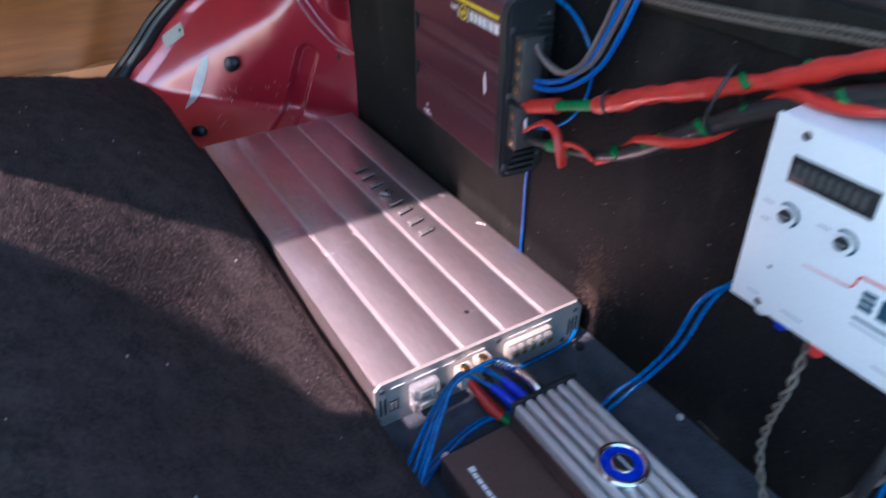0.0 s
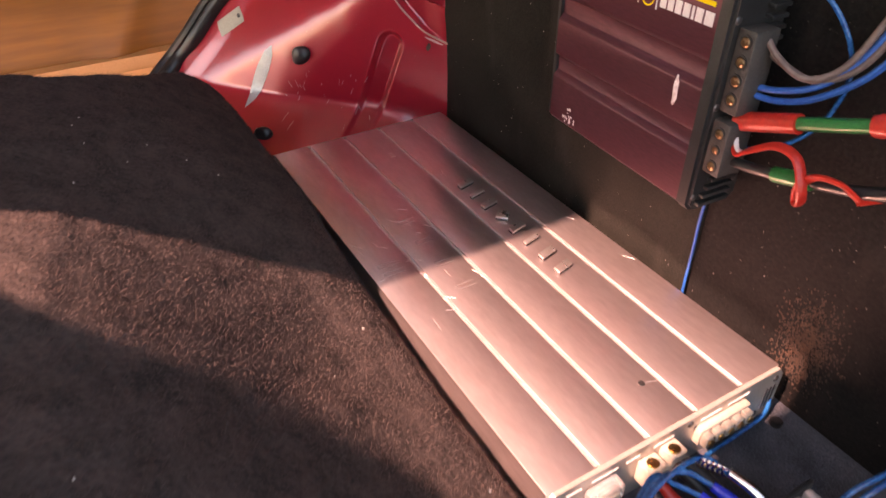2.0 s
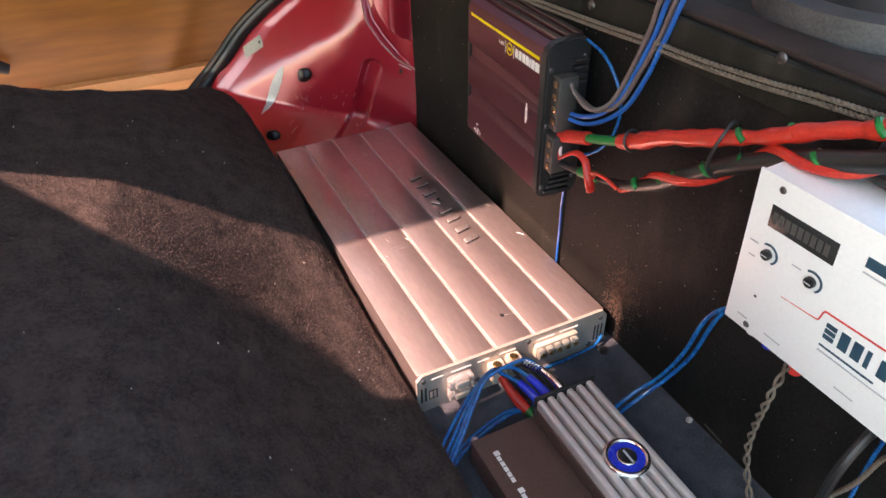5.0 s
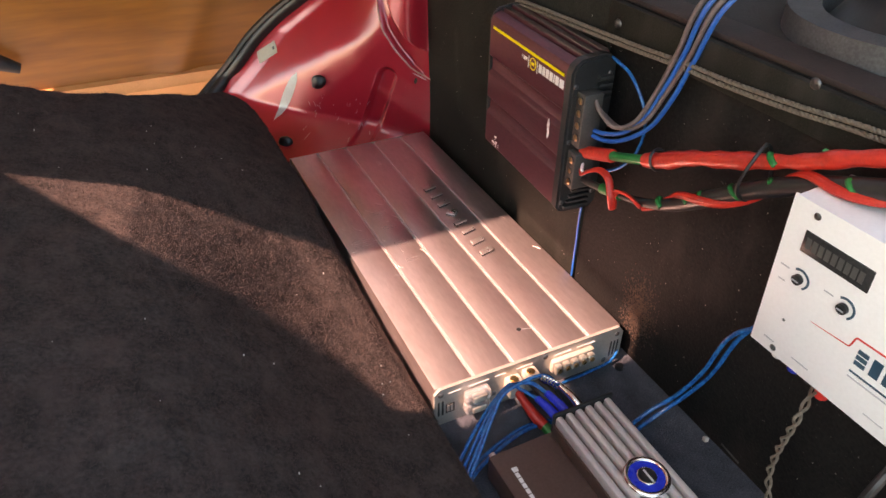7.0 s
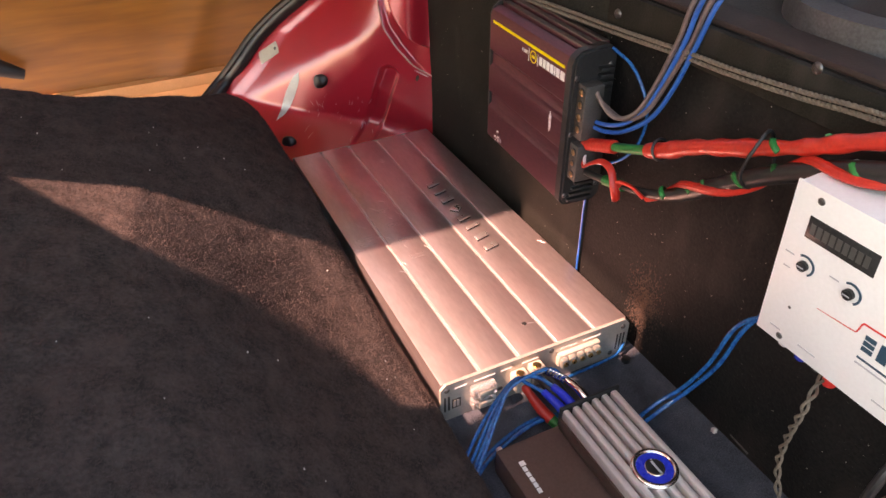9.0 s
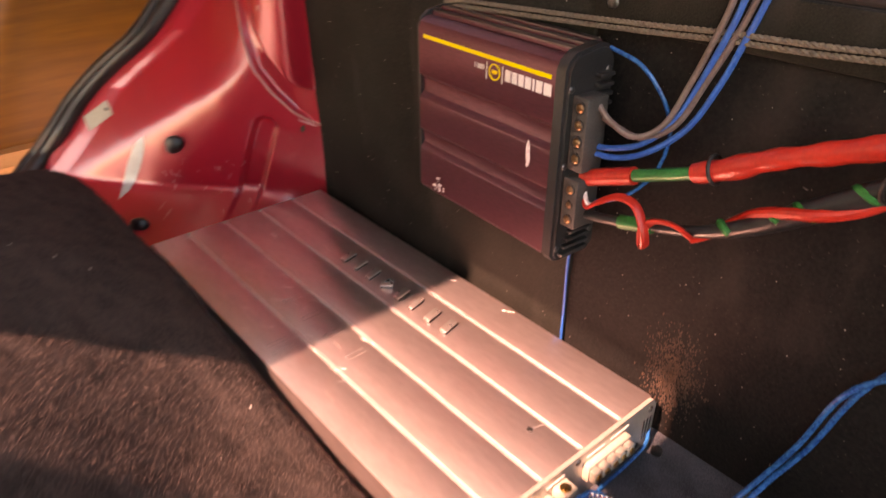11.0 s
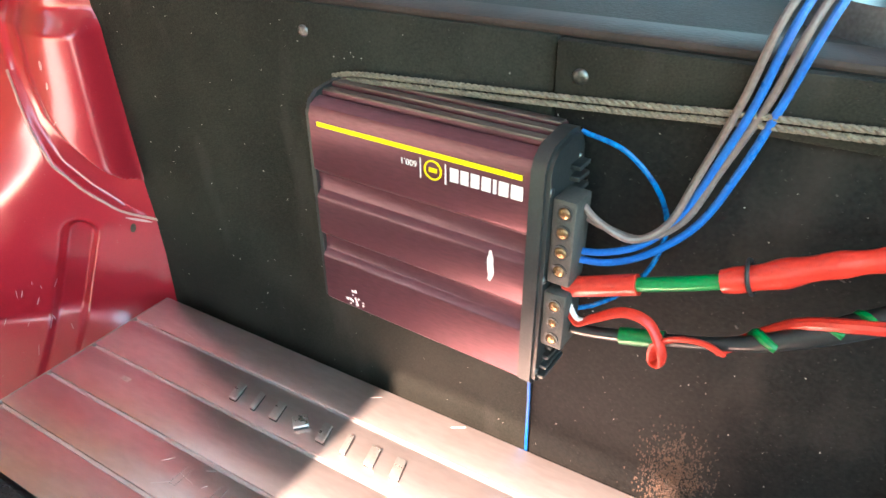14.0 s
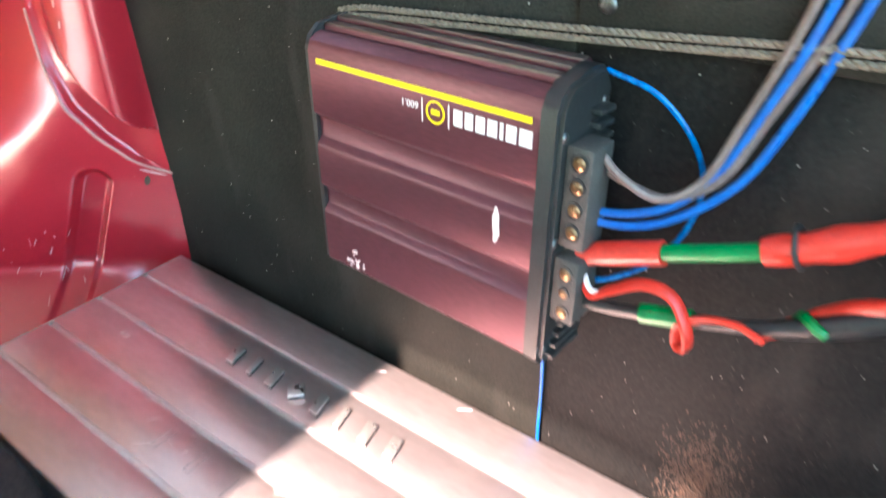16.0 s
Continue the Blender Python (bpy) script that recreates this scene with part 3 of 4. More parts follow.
for x0, x1 in ((-0.236, -0.222), (-0.212, -0.186), (-0.150, -0.128), (-0.098, -0.074), (-0.066, -0.040), (-0.178, -0.164)):
    part("printed_line", box(x0, x1, -0.0035, -0.0028, 0.0570, 0.0582), WHITEP, ep, smooth=False)
for zc in (0.047, 0.030):
    fh = part("fuse_holder", box(-0.219, -0.188, -0.016, -0.003, zc - 0.0075, zc + 0.0075, 0.003), CLEAR, amp, "clear plastic fuse cover")
    part("fuse", box(-0.212, -0.195, -0.0175, -0.010, zc - 0.004, zc + 0.004, 0.001), CREAM, fh)
tb = part("power_terminal", box(-0.166, -0.147, -0.020, -0.003, 0.030, 0.052, 0.002), CREAM, amp, "cream power terminal block")
part("terminal_divider", box(-0.143, -0.126, -0.018, -0.003, 0.032, 0.055, 0.002), CREAM, tb)
for x, z in ((-0.157, 0.052), (-0.135, 0.055)):
    part("terminal_screw", cyl((x, -0.011, z), 0.005, 0.003, n=18, bevel=0.0006), BRASS, tb)
st = part("speaker_terminal", box(-0.103, -0.044, -0.010, -0.003, 0.036, 0.053, 0.001), CREAM, amp, "cream five-way speaker terminal strip")
for k in range(5):
    x = -0.098 + k * 0.0116
    part("terminal_block", box(x - 0.0042, x + 0.0042, -0.017, -0.010, 0.038, 0.051, 0.0012), CREAM, st)
    part("terminal_screw", cyl((x, -0.0175, 0.045), 0.0032, 0.002, "Y", 14), BRASS, st)
# chrome emblem blocks along the panel
for k, y in enumerate((0.392, 0.366, 0.340, 0.312, 0.284, 0.258, 0.230, 0.203)):
    b = box(-0.0095, 0.0095, -0.0065, 0.0065, 0.0, 0.0048, 0.0009)
    if k == 3:
        bmesh.ops.transform(b, matrix=Matrix.Rotation(radians(45), 4, "Z") @ Matrix.Diagonal((0.75, 1.1, 1, 1)), verts=b.verts)
    else:
        w = 0.0028 if k in (1, 5) else 0.0046
        b.free()
        b = box(-0.0105, 0.0105, -w, w, 0.0, 0.0048, 0.0008)
        for v in b.verts:
            v.co.y += 0.25 * v.co.x
    bmesh.ops.transform(b, matrix=Matrix.Translation((-0.077, y, AH)), verts=b.verts)
    q = b.copy()
    for v in q.verts:
        v.co = Vector((-0.077 + (v.co.x + 0.077) * 1.01, y + (v.co.y - y) * 1.03, AH + (v.co.z - AH) * 0.55))
    part("emblem_base", q, BLACKP, amp)
    part("emblem_block", b, EMBLEM, amp, "raised chrome emblem block")
# shallow model mark and scratches
ENGR = mat("worn_engraving", (0.40, 0.36, 0.35), (0.62, 0.58, 0.56), 0.5, metal=0.8)
for x, y, dx, dy in ((-0.176, 0.360, 0.010, 0.003), (-0.176, 0.318, 0.010, 0.003), (-0.176, 0.275, 0.010, 0.003), (-0.176, 0.232, 0.010, 0.003), (-0.228, 0.300, 0.012, 0.0025), (-0.228, 0.286, 0.012, 0.0025)):
    b = box(x - dx, x + dx, y + dy, y + dy + 0.0006, AH - 0.0005, AH + 0.00025)
    box(x - dx, x - dx + 0.0006, y - dy, y + dy, AH - 0.0005, AH + 0.00025, bm=b)
    box(x - dx, x + dx, y - dy - 0.0006, y - dy, AH - 0.0005, AH + 0.00025, bm=b)
    part("engraved_mark", b, ENGR, amp, smooth=False)
PALE = mat("pale_metal_scratch", (0.84, 0.80, 0.78), (0.7, 0.66, 0.64), 0.48, metal=0.85)
for k in range(20):
    x, y = random.uniform(-0.245, -0.005), random.uniform(0.02, 0.575)
    l, w, a = random.uniform(0.001, 0.009), random.uniform(0.0001, 0.0002), random.uniform(0, 3.14)
    b = box(-w, w, -l, l, -0.0002, 0.0003)
    bmesh.ops.transform(b, matrix=Matrix.Translation((x, y, AH)) @ Matrix.Rotation(a, 4, "Z"), verts=b.verts)
    part("scratch", b, PALE, amp, smooth=False)
part("dent", cyl((-0.118, 0.046, AH + 0.0001), 0.0030, 0.0006, n=9), BLACKP, amp, "dark chipped dent")
for k in range(20):
    x, y = random.gauss(-0.195, 0.026), random.gauss(0.30, 0.055)
    l, w, a = random.uniform(0.002, 0.010), random.uniform(0.00012, 0.00028), random.gauss(0.5, 0.7)
    b = box(-w, w, -l, l, -0.0002, 0.0003)
    bmesh.ops.transform(b, matrix=Matrix.Translation((max(-0.245, x), y, AH)) @ Matrix.Rotation(a, 4, "Z"), verts=b.verts)
    part("scratch", b, PALE, amp, smooth=False)
part("scratch", box(-0.122, -0.117, 0.500, 0.512, AH - 0.0002, AH + 0.0003), PALE, amp, "pale scuff", smooth=False)

# ---- gunmetal mono amplifier screwed to the board, upside down ----
KM = pose(-0.042, 0.113, 0.184, 0, 0, -3.2)
mono = thing("mono_amplifier", KM, "dark gunmetal ribbed car amplifier screwed upside down on the black board", "amplifier")
KL, KD = 0.189, 0.050
prof = [(0.0035, 0.0), (0.0, 0.004), (0.0, 0.0445), (0.0006, 0.0472), (0.0040, 0.0512), (0.0048, 0.0524), (0.0048, 0.0645), (0.0005, 0.0685), (0.0, 0.0700),
        (0.0, 0.1000), (0.0006, 0.1027), (0.0040, 0.1067), (0.0048, 0.1079), (0.0048, 0.1220), (0.0005, 0.1260), (0.0, 0.1275), (0.0, 0.171), (0.0025, 0.1775), (0.008, 0.181), (0.014, 0.182), (0.0145, 0.174), (0.0165, 0.174), (0.017, 0.1845),
        (0.0255, 0.1855), (0.026, 0.176), (0.028, 0.176), (0.0285, 0.187), (0.037, 0.188), (0.0375, 0.178), (0.0395, 0.178), (0.040, 0.189), (0.0485, 0.189), (KD, 0.187), (KD, 0.0)]
part("case", extrude_profile(prof, 0.0, KL), GUN, mono, "gunmetal extruded case with long fins")
for x0, x1, z in ((0.0172, 0.0253, 0.1850), (0.0287, 0.0368, 0.1875), (0.0402, 0.0484, 0.1889)):
    part("fin", box(x0, x1, 0.0005, KL - 0.0005, z - 0.002, z + 0.0012, 0.0005), FINTOP, mono, "dusty grey-brown cooling fin")
cap = [(0.004, -0.002), (-0.001, 0.004), (-0.0015, 0.172), (0.002, 0.180), (0.010, 0.186), (0.036, 0.190), (0.046, 0.188), (0.054, 0.176), (0.054, 0.004), (0.046, -0.004), (0.012, -0.004)]
b = extrude_profile(cap, -0.013, 0.0)
bmesh.ops.bevel(b, geom=[e for e in b.edges if all(v.co.y < -0.01 for v in e.verts)], offset=0.003, segments=2, affect="EDGES")
ecap = part("end_cap", b, BLACKP, mono, "black plastic end cap")
part("end_cap", extrude_profile([(x + 0.0025, z) for x, z in cap], KL, KL + 0.004), BLACKP, mono, "black plastic end cap")
for x, z in ((0.004, 0.158), (0.004, 0.092), (0.004, 0.012), (0.046, 0.168), (0.046, 0.020)):
    screw_head((x, -0.013, z), "Y", 0.0032, parent=ecap)
DUSTP = mat("dusty_black_plastic", (0.030, 0.029, 0.028), (0.060, 0.055, 0.050), 0.6, scale=60, fine=500, bump=0.15)
sb = part("speaker_terminal", box(0.006, 0.030, -0.030, -0.013, 0.090, 0.154, 0.002), DUSTP, mono, "dusty black four-way speaker terminal")
pt = part("power_terminal", box(0.004, 0.030, -0.030, -0.013, 0.038, 0.084, 0.002), DUSTP, mono, "dusty black three-way power terminal")
for block, x, z, r in [(sb, 0.006, 0.145 - k * 0.0145, 0.0042) for k in range(4)] + [(pt, 0.004, 0.074, 0.0040), (pt, 0.004, 0.060, 0.0032), (pt, 0.004, 0.046, 0.0040)]:
    m = Matrix.Translation((x + 0.0002, -0.022, z)) @ Matrix.Rotation(radians(-90), 4, "Y")
    part("screw_well", ring((0, 0, 0), r, r * 1.35, 0.0009, 24, m), BLACKP, block)
    screw_head((x - 0.0002, -0.022, z), "X", r, BRONZE, block, "dull brass terminal screw")
for k in range(4):
    part("cap_rib", box(0.006 + 0.003 * k, 0.040, -0.018, -0.012, 0.004 + 0.007 * k, 0.0075 + 0.007 * k, 0.001), BLACKP, ecap)
for k in range(4):
    part("cap_rib", box(0.030, 0.047, -0.020, -0.012, 0.140 + 0.008 * k, 0.1435 + 0.008 * k, 0.001), BLACKP, ecap)
part("stripe", box(-0.0006, 0.0004, 0.006, 0.181, 0.163, 0.1665), YELLOW, mono, "bright yellow stripe")
# plain logo bars and ring, on the face
for y0, y1 in ((0.005, 0.0135), (0.0155, 0.0225), (0.0245, 0.0268), (0.0288, 0.0355), (0.0375, 0.0440), (0.0460, 0.0520), (0.0540, 0.0605)):
    part("logo_bar", box(-0.0005, 0.0004, y0, y1, 0.1485, 0.1585), WHITEP, mono, "white printed logo bar", smooth=False)
for y in (0.0640, 0.0850):
    part("logo_line", box(-0.0005, 0.0004, y, y + 0.0007, 0.145, 0.160), WHITEP, mono, smooth=False)
m = Matrix.Translation((0.0, 0.0748, 0.1530)) @ Matrix.Rotation(radians(-90), 4, "Y")
part("logo_ring", ring((0, 0, -0.0003), 0.0062, 0.0074, 0.0008, 32, m), YELLOW, mono, "yellow printed ring")
part("logo_bar", box(-0.0005, 0.0004, 0.0715, 0.0781, 0.1514, 0.1546), YELLOW, mono, smooth=False)
SCR = mat("white_scrape", (0.8, 0.76, 0.74), (0.6, 0.5, 0.5), 0.6, scale=300)
b = bmesh.new()
bmesh.ops.create_uvsphere(b, u_segments=12, v_segments=12, radius=1)
for v in b.verts:
    v.co = Vector((-0.0002 + 0.0004 * v.co.x, 0.0268 + 0.0024 * v.co.y + 0.0015 * noise.noise(v.co * 3), 0.092 + 0.013 * v.co.z))
part("paint_scrape", b, SCR, mono, "white paint scrape")
for k in range(16):
    y, z, r = random.gauss(0.160, 0.009), random.gauss(0.010, 0.004), random.uniform(0.0004, 0.0014)
    part("chip", box(-0.0004, 0.0004, y - r, y + r, max(0.005, z - r), max(0.005, z) + r), SCR, mono, smooth=False)


def text(name, body, size, m, material, parent=None, label=""):
    c = bpy.data.curves.new(name, "FONT")
    c.body, c.size, c.extrude, c.align_x, c.align_y = body, size, 0.0002, "CENTER", "CENTER"
    tmp = bpy.data.objects.new(name, c)
    me = bpy.data.meshes.new_from_object(tmp)
    bpy.data.objects.remove(tmp)
    me.materials.append(material)
    ob = new(name, me)
    if parent is not None:
        ob.parent = parent
    ob.matrix_basis = m
    if label:
        ob["label"] = label
    return ob


# reads upside down: its right is away, its up is down
text("model_number", "600.1", 0.0066, Matrix.Translation((-0.0004, 0.0955, 0.1545)) @ Matrix(((0, 0, -1, 0), (1, 0, 0, 0), (0, -1, 0, 0), (0, 0, 0, 1))), WHITEP, mono, "small white printed number 600.1")

# ---- equaliser with blue ringed knob ----
eq = thing("equaliser", pose(0, 0, 0), "dark brown car equaliser with grey fins and a blue ringed knob", "equalizer")
part("case", box(-0.232, -0.078, -0.275, -0.086, FLOOR, 0.044, 0.003), BROWNM, eq, "dark brown metal case")
part("fin_base", box(-0.158, -0.080, -0.274, -0.090, 0.043, 0.060, 0.002), BROWNM, eq)
for k in range(6):
    x = -0.156 + k * 0.0122
    part("fin", box(x, x + 0.0078, -0.272, -0.091, 0.058, 0.0715, 0.0025), FIN, eq, "ribbed grey fin" if k == 0 else "")
for y0, y1 in ((-0.0905, -0.0865), (-0.2765, -0.2725)):
    part("end_bracket", box(-0.157, -0.081, y0, y1, 0.046, 0.0728, 0.0018), BLACKP, eq, "black end bracket")
turn = [2 * math.pi * k / 48 for k in range(49)]
part("knob_ring", tube([Vector((-0.118 + 0.0200 * math.cos(k), -0.190 + 0.0200 * math.sin(k), 0.0728)) for k in turn], 0.0030, 12), CHROME, eq, "chrome ring")
part("knob_rim", tube([Vector((-0.118 + 0.0090 * math.cos(k), -0.190 + 0.0090 * math.sin(k), 0.0745)) for k in turn], 0.0009, 8), CHROME, eq, "thin chrome rim")
part("blue_ring", ring((-0.118, -0.190, 0.0705), 0.0085, 0.0175, 0.0032, 40), BLUEP, eq, "translucent blue ring")
part("knob", cyl((-0.118, -0.190, 0.0735), 0.0088, 0.006, n=28, bevel=0.001), BLACKP, eq, "black knob")
part("knob_pointer", box(-0.119, -0.117, -0.199, -0.184, 0.0765, 0.0772), GREYPR, eq, smooth=False)
part("side_button", cyl((-0.224, -0.0835, 0.036), 0.0035, 0.006, "Y", 14), FIN, eq)
for k in range(11):
    w = 0.0028 if k != 6 else 0.0
    if w:
        y = -0.112 - k * 0.0068
        h = 0.006 if k in (0, 7) else 0.0042
        part("logo_bar", box(-0.218, -0.218 + h, y - w, y + w, 0.0438, 0.0444), WHITEP, eq, smooth=False)

# ---- white bass processor ----
EN, EU, EV = Vector((-0.998, 0, -0.065)), Vector((0, -1, 0)), Vector((-0.065, 0, 0.998))
EM = Matrix(((EU.x, EV.x, EN.x, -0.0437), (EU.y, EV.y, EN.y, -0.1916), (EU.z, EV.z, EN.z, 0.2276), (0, 0, 0, 1)))
proc = thing("bass_processor", EM, "white enamelled bass processor with two knobs on the black board", "audio processor")
EW, EH, ED = 0.200, 0.1463, 0.058
part("case", box(0.001, EW - 0.001, 0.001, EH - 0.001, -ED, -0.002, 0.0015), ENAMEL, proc, "white folded metal case")
fp = part("front_panel", box(0, EW, 0, EH, -0.002, 0.0, 0.0006), ENAMEL, proc, "white front panel")
part("display", box(0.0175, 0.0740, 0.1050, 0.1239, -0.0005, 0.0006, 0.0004), SMOKE, proc, "smoked display window")
DIM = mat("dim_print", (0.07, 0.07, 0.065))
for k in range(9):
    part("display_mark", box(0.0205 + k * 0.0055, 0.0245 + k * 0.0055, 0.1095, 0.1190, 0.0004, 0.0009), DIM, proc, smooth=False)
for u, v in ((0.0243, 0.0819), (0.0633, 0.0833)):
    kn = part("knob", cyl((u, v, 0.002), 0.0043, 0.005, n=24, bevel=0.001), BLACKP, proc, "small black knob")
    part("knob_slot", box(u - 0.0028, u + 0.0028, v - 0.0005, v + 0.0005, 0.0044, 0.0049), GREYPR, kn, smooth=False)
    b = ring((u, v, -0.0003), 0.0072, 0.0090, 0.0008, 40)
    bmesh.ops.delete(b, geom=[w for w in b.verts if (w.co.x - u) + (w.co.y - v) * 0.7 < -0.001], context="VERTS")
    part("dial_arc", b, NAVY, proc, "dark blue dial arc", smooth=False)
    part("caption_bar", box(u - 0.018, u - 0.010, v + 0.0030, v + 0.0040, -0.0004, 0.0004), GREYPR, proc, smooth=False)
for u, v in ((0.022, 0.138), (0.0225, 0.0065), (0.165, 0.0065), (0.185, 0.138), (0.0235, 0.0386)):
    screw_head((u, v, 0.0), "Z", 0.0030 if v != 0.0386 else 0.0014, parent=fp)
rl = [(0.0447, 0.0494), (0.060, 0.0505), (0.074, 0.0515), (0.0772, 0.0525), (0.0785, 0.0570), (0.0800, 0.0612), (0.086, 0.0618), (0.12, 0.0630), (0.190, 0.0650)]
part("red_line", tube(spline([(u, v * 1.1, 0.0) for u, v in rl], 0.002), lambda t: 0.0003 + 0.0005 * smooth01(t * 3), 6), REDPR, proc, "thin red printed line")
for k in range(3):
    part("logo_bar", box(0.0845, 0.0930, 0.0567 - k * 0.0052, 0.0605 - k * 0.0052, -0.0004, 0.0005), NAVY, proc, smooth=False)
for k in range(9):
    x = 0.0965 + k * 0.0102
    part("logo_bar", box(x, x + (0.0072 if k != 2 else 0.0034), 0.0460, 0.0614, -0.0004, 0.0005), NAVY, proc, "dark blue printed logo bar" if k == 0 else "", smooth=False)
part("caption_bar", box(0.084, 0.128, 0.0380, 0.0396, -0.0004, 0.0005), NAVY, proc, smooth=False)
part("caption_bar", box(0.084, 0.142, 0.0330, 0.0343, -0.0004, 0.0005), GREYPR, proc, smooth=False)
part("logo_bar", box(0.094, 0.158, 0.119, 0.1273, -0.0004, 0.0005), NAVY, proc, smooth=False)
part("caption_bar", box(0.094, 0.165, 0.114, 0.1153, -0.0004, 0.0005), GREYPR, proc, smooth=False)
for u, v, l in ((0.008, 0.072, 0.006), (0.012, 0.012, 0.010), (0.040, 0.011, 0.016), (0.105, 0.012, 0.016)):
    part("caption_bar", box(u, u + l, v, v + 0.0009, -0.0004, 0.0004), GREYPR, proc, smooth=False)

# ---- voltmeter lying on the processor ----
VM = EM @ Matrix.Translation((0.048, EH + 0.0092, -0.034)) @ Matrix.Rotation(radians(-40), 4, "X")
volt = thing("voltmeter", VM, "small black digital voltmeter with blue digits lying on the processor", "voltmeter")
part("case", box(0, 0.055, 0, 0.026, -0.012, 0.0, 0.002), BLACKP, volt)
part("lens", box(0.003, 0.052, 0.003, 0.023, -0.002, 0.0006, 0.0004), SMOKE, volt)
text("digits", "12.6", 0.021, Matrix.Translation((0.0275, 0.013, 0.0012)), LED, volt, "glowing blue digits")


# ---- cables ----
def cable(name, label, pts, r, material, category="cable", group="", n=10, step=0.004):
    return tagged(part(name, tube(spline(pts, step), r, n), material), label, category, group)


# speaker leads from the mono amplifier, over the box edge
G = "speaker leads"
BR = "grey-brown speaker wire from the mono amplifier over the box edge"
BL = "blue speaker wire from the mono amplifier over the box edge"
cable("speaker_wire", BR, [(-0.022, 0.088, 0.334), (-0.024, 0.072, 0.322), (-0.020, 0.050, 0.313), (-0.010, 0.032, 0.325), (-0.001, 0.021, 0.358), (0.003, 0.007, 0.404), (0.010, -0.006, 0.458), (0.06, -0.030, 0.50), (0.16, -0.05, 0.456)], 0.0024, BROWNW, group=G)
cable("speaker_wire", BR, [(-0.018, 0.088, 0.322), (-0.016, 0.070, 0.315), (-0.012, 0.046, 0.311), (-0.005, 0.024, 0.327), (0.002, 0.010, 0.362), (0.006, -0.006, 0.404), (0.014, -0.021, 0.458), (0.066, -0.042, 0.50), (0.17, -0.062, 0.456)], 0.0024, BROWNW, group=G)
cable("speaker_wire", BL, [(-0.020, 0.088, 0.294), (-0.018, 0.066, 0.298), (-0.012, 0.044, 0.308), (-0.004, 0.026, 0.330), (0.001, 0.013, 0.364), (0.004, 0.000, 0.404), (0.012, -0.013, 0.458), (0.062, -0.036, 0.503), (0.165, -0.056, 0.456)], 0.0025, BLUEW, group=G)
cable("speaker_wire", BL, [(-0.022, 0.088, 0.289), (-0.018, 0.066, 0.290), (-0.012, 0.042, 0.300), (-0.003, 0.016, 0.325), (0.003, 0.000, 0.362), (0.006, -0.013, 0.404), (0.016, -0.028, 0.458), (0.07, -0.048, 0.50), (0.175, -0.068, 0.456)], 0.0025, BLUEW, group=G)
cable("remote_wire", "thin blue remote wire looping down the board", [(0.004, 0.099, 0.369), (0.006, 0.069, 0.360), (0.008, 0.046, 0.338), (0.009, 0.036, 0.312), (0.008, 0.041, 0.281), (0.004, 0.056, 0.257), (-0.004, 0.075, 0.243), (-0.014, 0.092, 0.240)], 0.0018, TEALW)
cable("remote_wire", "thin blue wire hanging down the board joint", [(PX - 0.003, 0.121, 0.20), (PX - 0.002, 0.1255, 0.146), (PX - 0.002, 0.1245, 0.105), (PX - 0.002, 0.1235, 0.052), (PX - 0.003, 0.120, FLOOR + 0.001)], 0.0015, BLUEW)

# red power bundle with green bands
power = spline([(-0.024, 0.089, 0.266), (-0.024, 0.052, 0.280), (-0.024, 0.002, 0.299), (-0.022, -0.030, 0.313), (-0.022, -0.062, 0.331), (-0.020, -0.110, 0.352), (-0.020, -0.165, 0.378), (-0.020, -0.225, 0.410), (-0.02, -0.32, 0.445), (0.0, -0.50, 0.47), (0.03, -0.7, 0.457)], 0.004)
fine_power = []
for p, q in zip(power, power[1:]):
    fine_power += [p.lerp(q, k / 5) for k in range(5)]
pw = thing("power_cable", pose(0, 0, 0), "thick red taped power cable with green bands along the board", "cable")
part("core", tube(cut(power, 0.0, 0.19), 0.0050, 12), GREENW, pw, "green sleeved core")
part("heat_shrink", tube(cut(power, 0.0, 0.060), 0.0074, 14), REDW, pw, "red heat-shrink sleeve")
part("wrap", tube(cut(power, 0.122, 1.0), lambda t: 0.0072 + 0.0014 * math.sin(t * 34) * math.sin(t * 19 + 1) + 0.0006 * math.sin(t * 160), 16), REDW, pw, "red tape wrap")
for a, w in ((0.30, 0.010), (0.345, 0.012), (0.40, 0.008), (0.44, 0.012), (0.50, 0.008), (0.54, 0.010), (0.63, 0.01), (0.72, 0.012)):
    part("band", tube(cut(helix(fine_power, 0.0066, 26, a * 60), a, a + w), 0.0028, 8), GREENW if int(a * 100) % 2 == 0 else BLACKW, pw)
neg = spline([(-0.024, 0.089, 0.233), (-0.026, 0.062, 0.238), (-0.024, 0.022, 0.247), (-0.022, -0.018, 0.258), (-0.022, -0.050, 0.274), (-0.022, -0.088, 0.301), (-0.022, -0.135, 0.337), (-0.022, -0.182, 0.366), (-0.026, -0.23, 0.390), (-0.02, -0.32, 0.425), (0.0, -0.50, 0.455), (0.03, -0.7, 0.455)], 0.004)
fine_neg = []
for p, q in zip(neg, neg[1:]):
    fine_neg += [p.lerp(q, k / 5) for k in range(5)]
ng = thing("ground_cable", pose(0, 0, 0), "black ground cable wound with red and green tape", "cable")
part("core", tube(cut(neg, 0.0, 1.0), lambda t: 0.0042 + 0.0040 * smooth01((t - 0.10) / 0.12), 12), BLACKW, ng, "black cable core")
part("red_lead", tube(helix(cut(neg, 0.12, 0.80), 0.0080, 4.2, 1.2), 0.0042, 10), REDW, ng, "thin red lead wound round")
part("green_tape", tube(cut(neg, 0.050, 0.085), 0.0060, 12), GREENW, ng, "green tape")
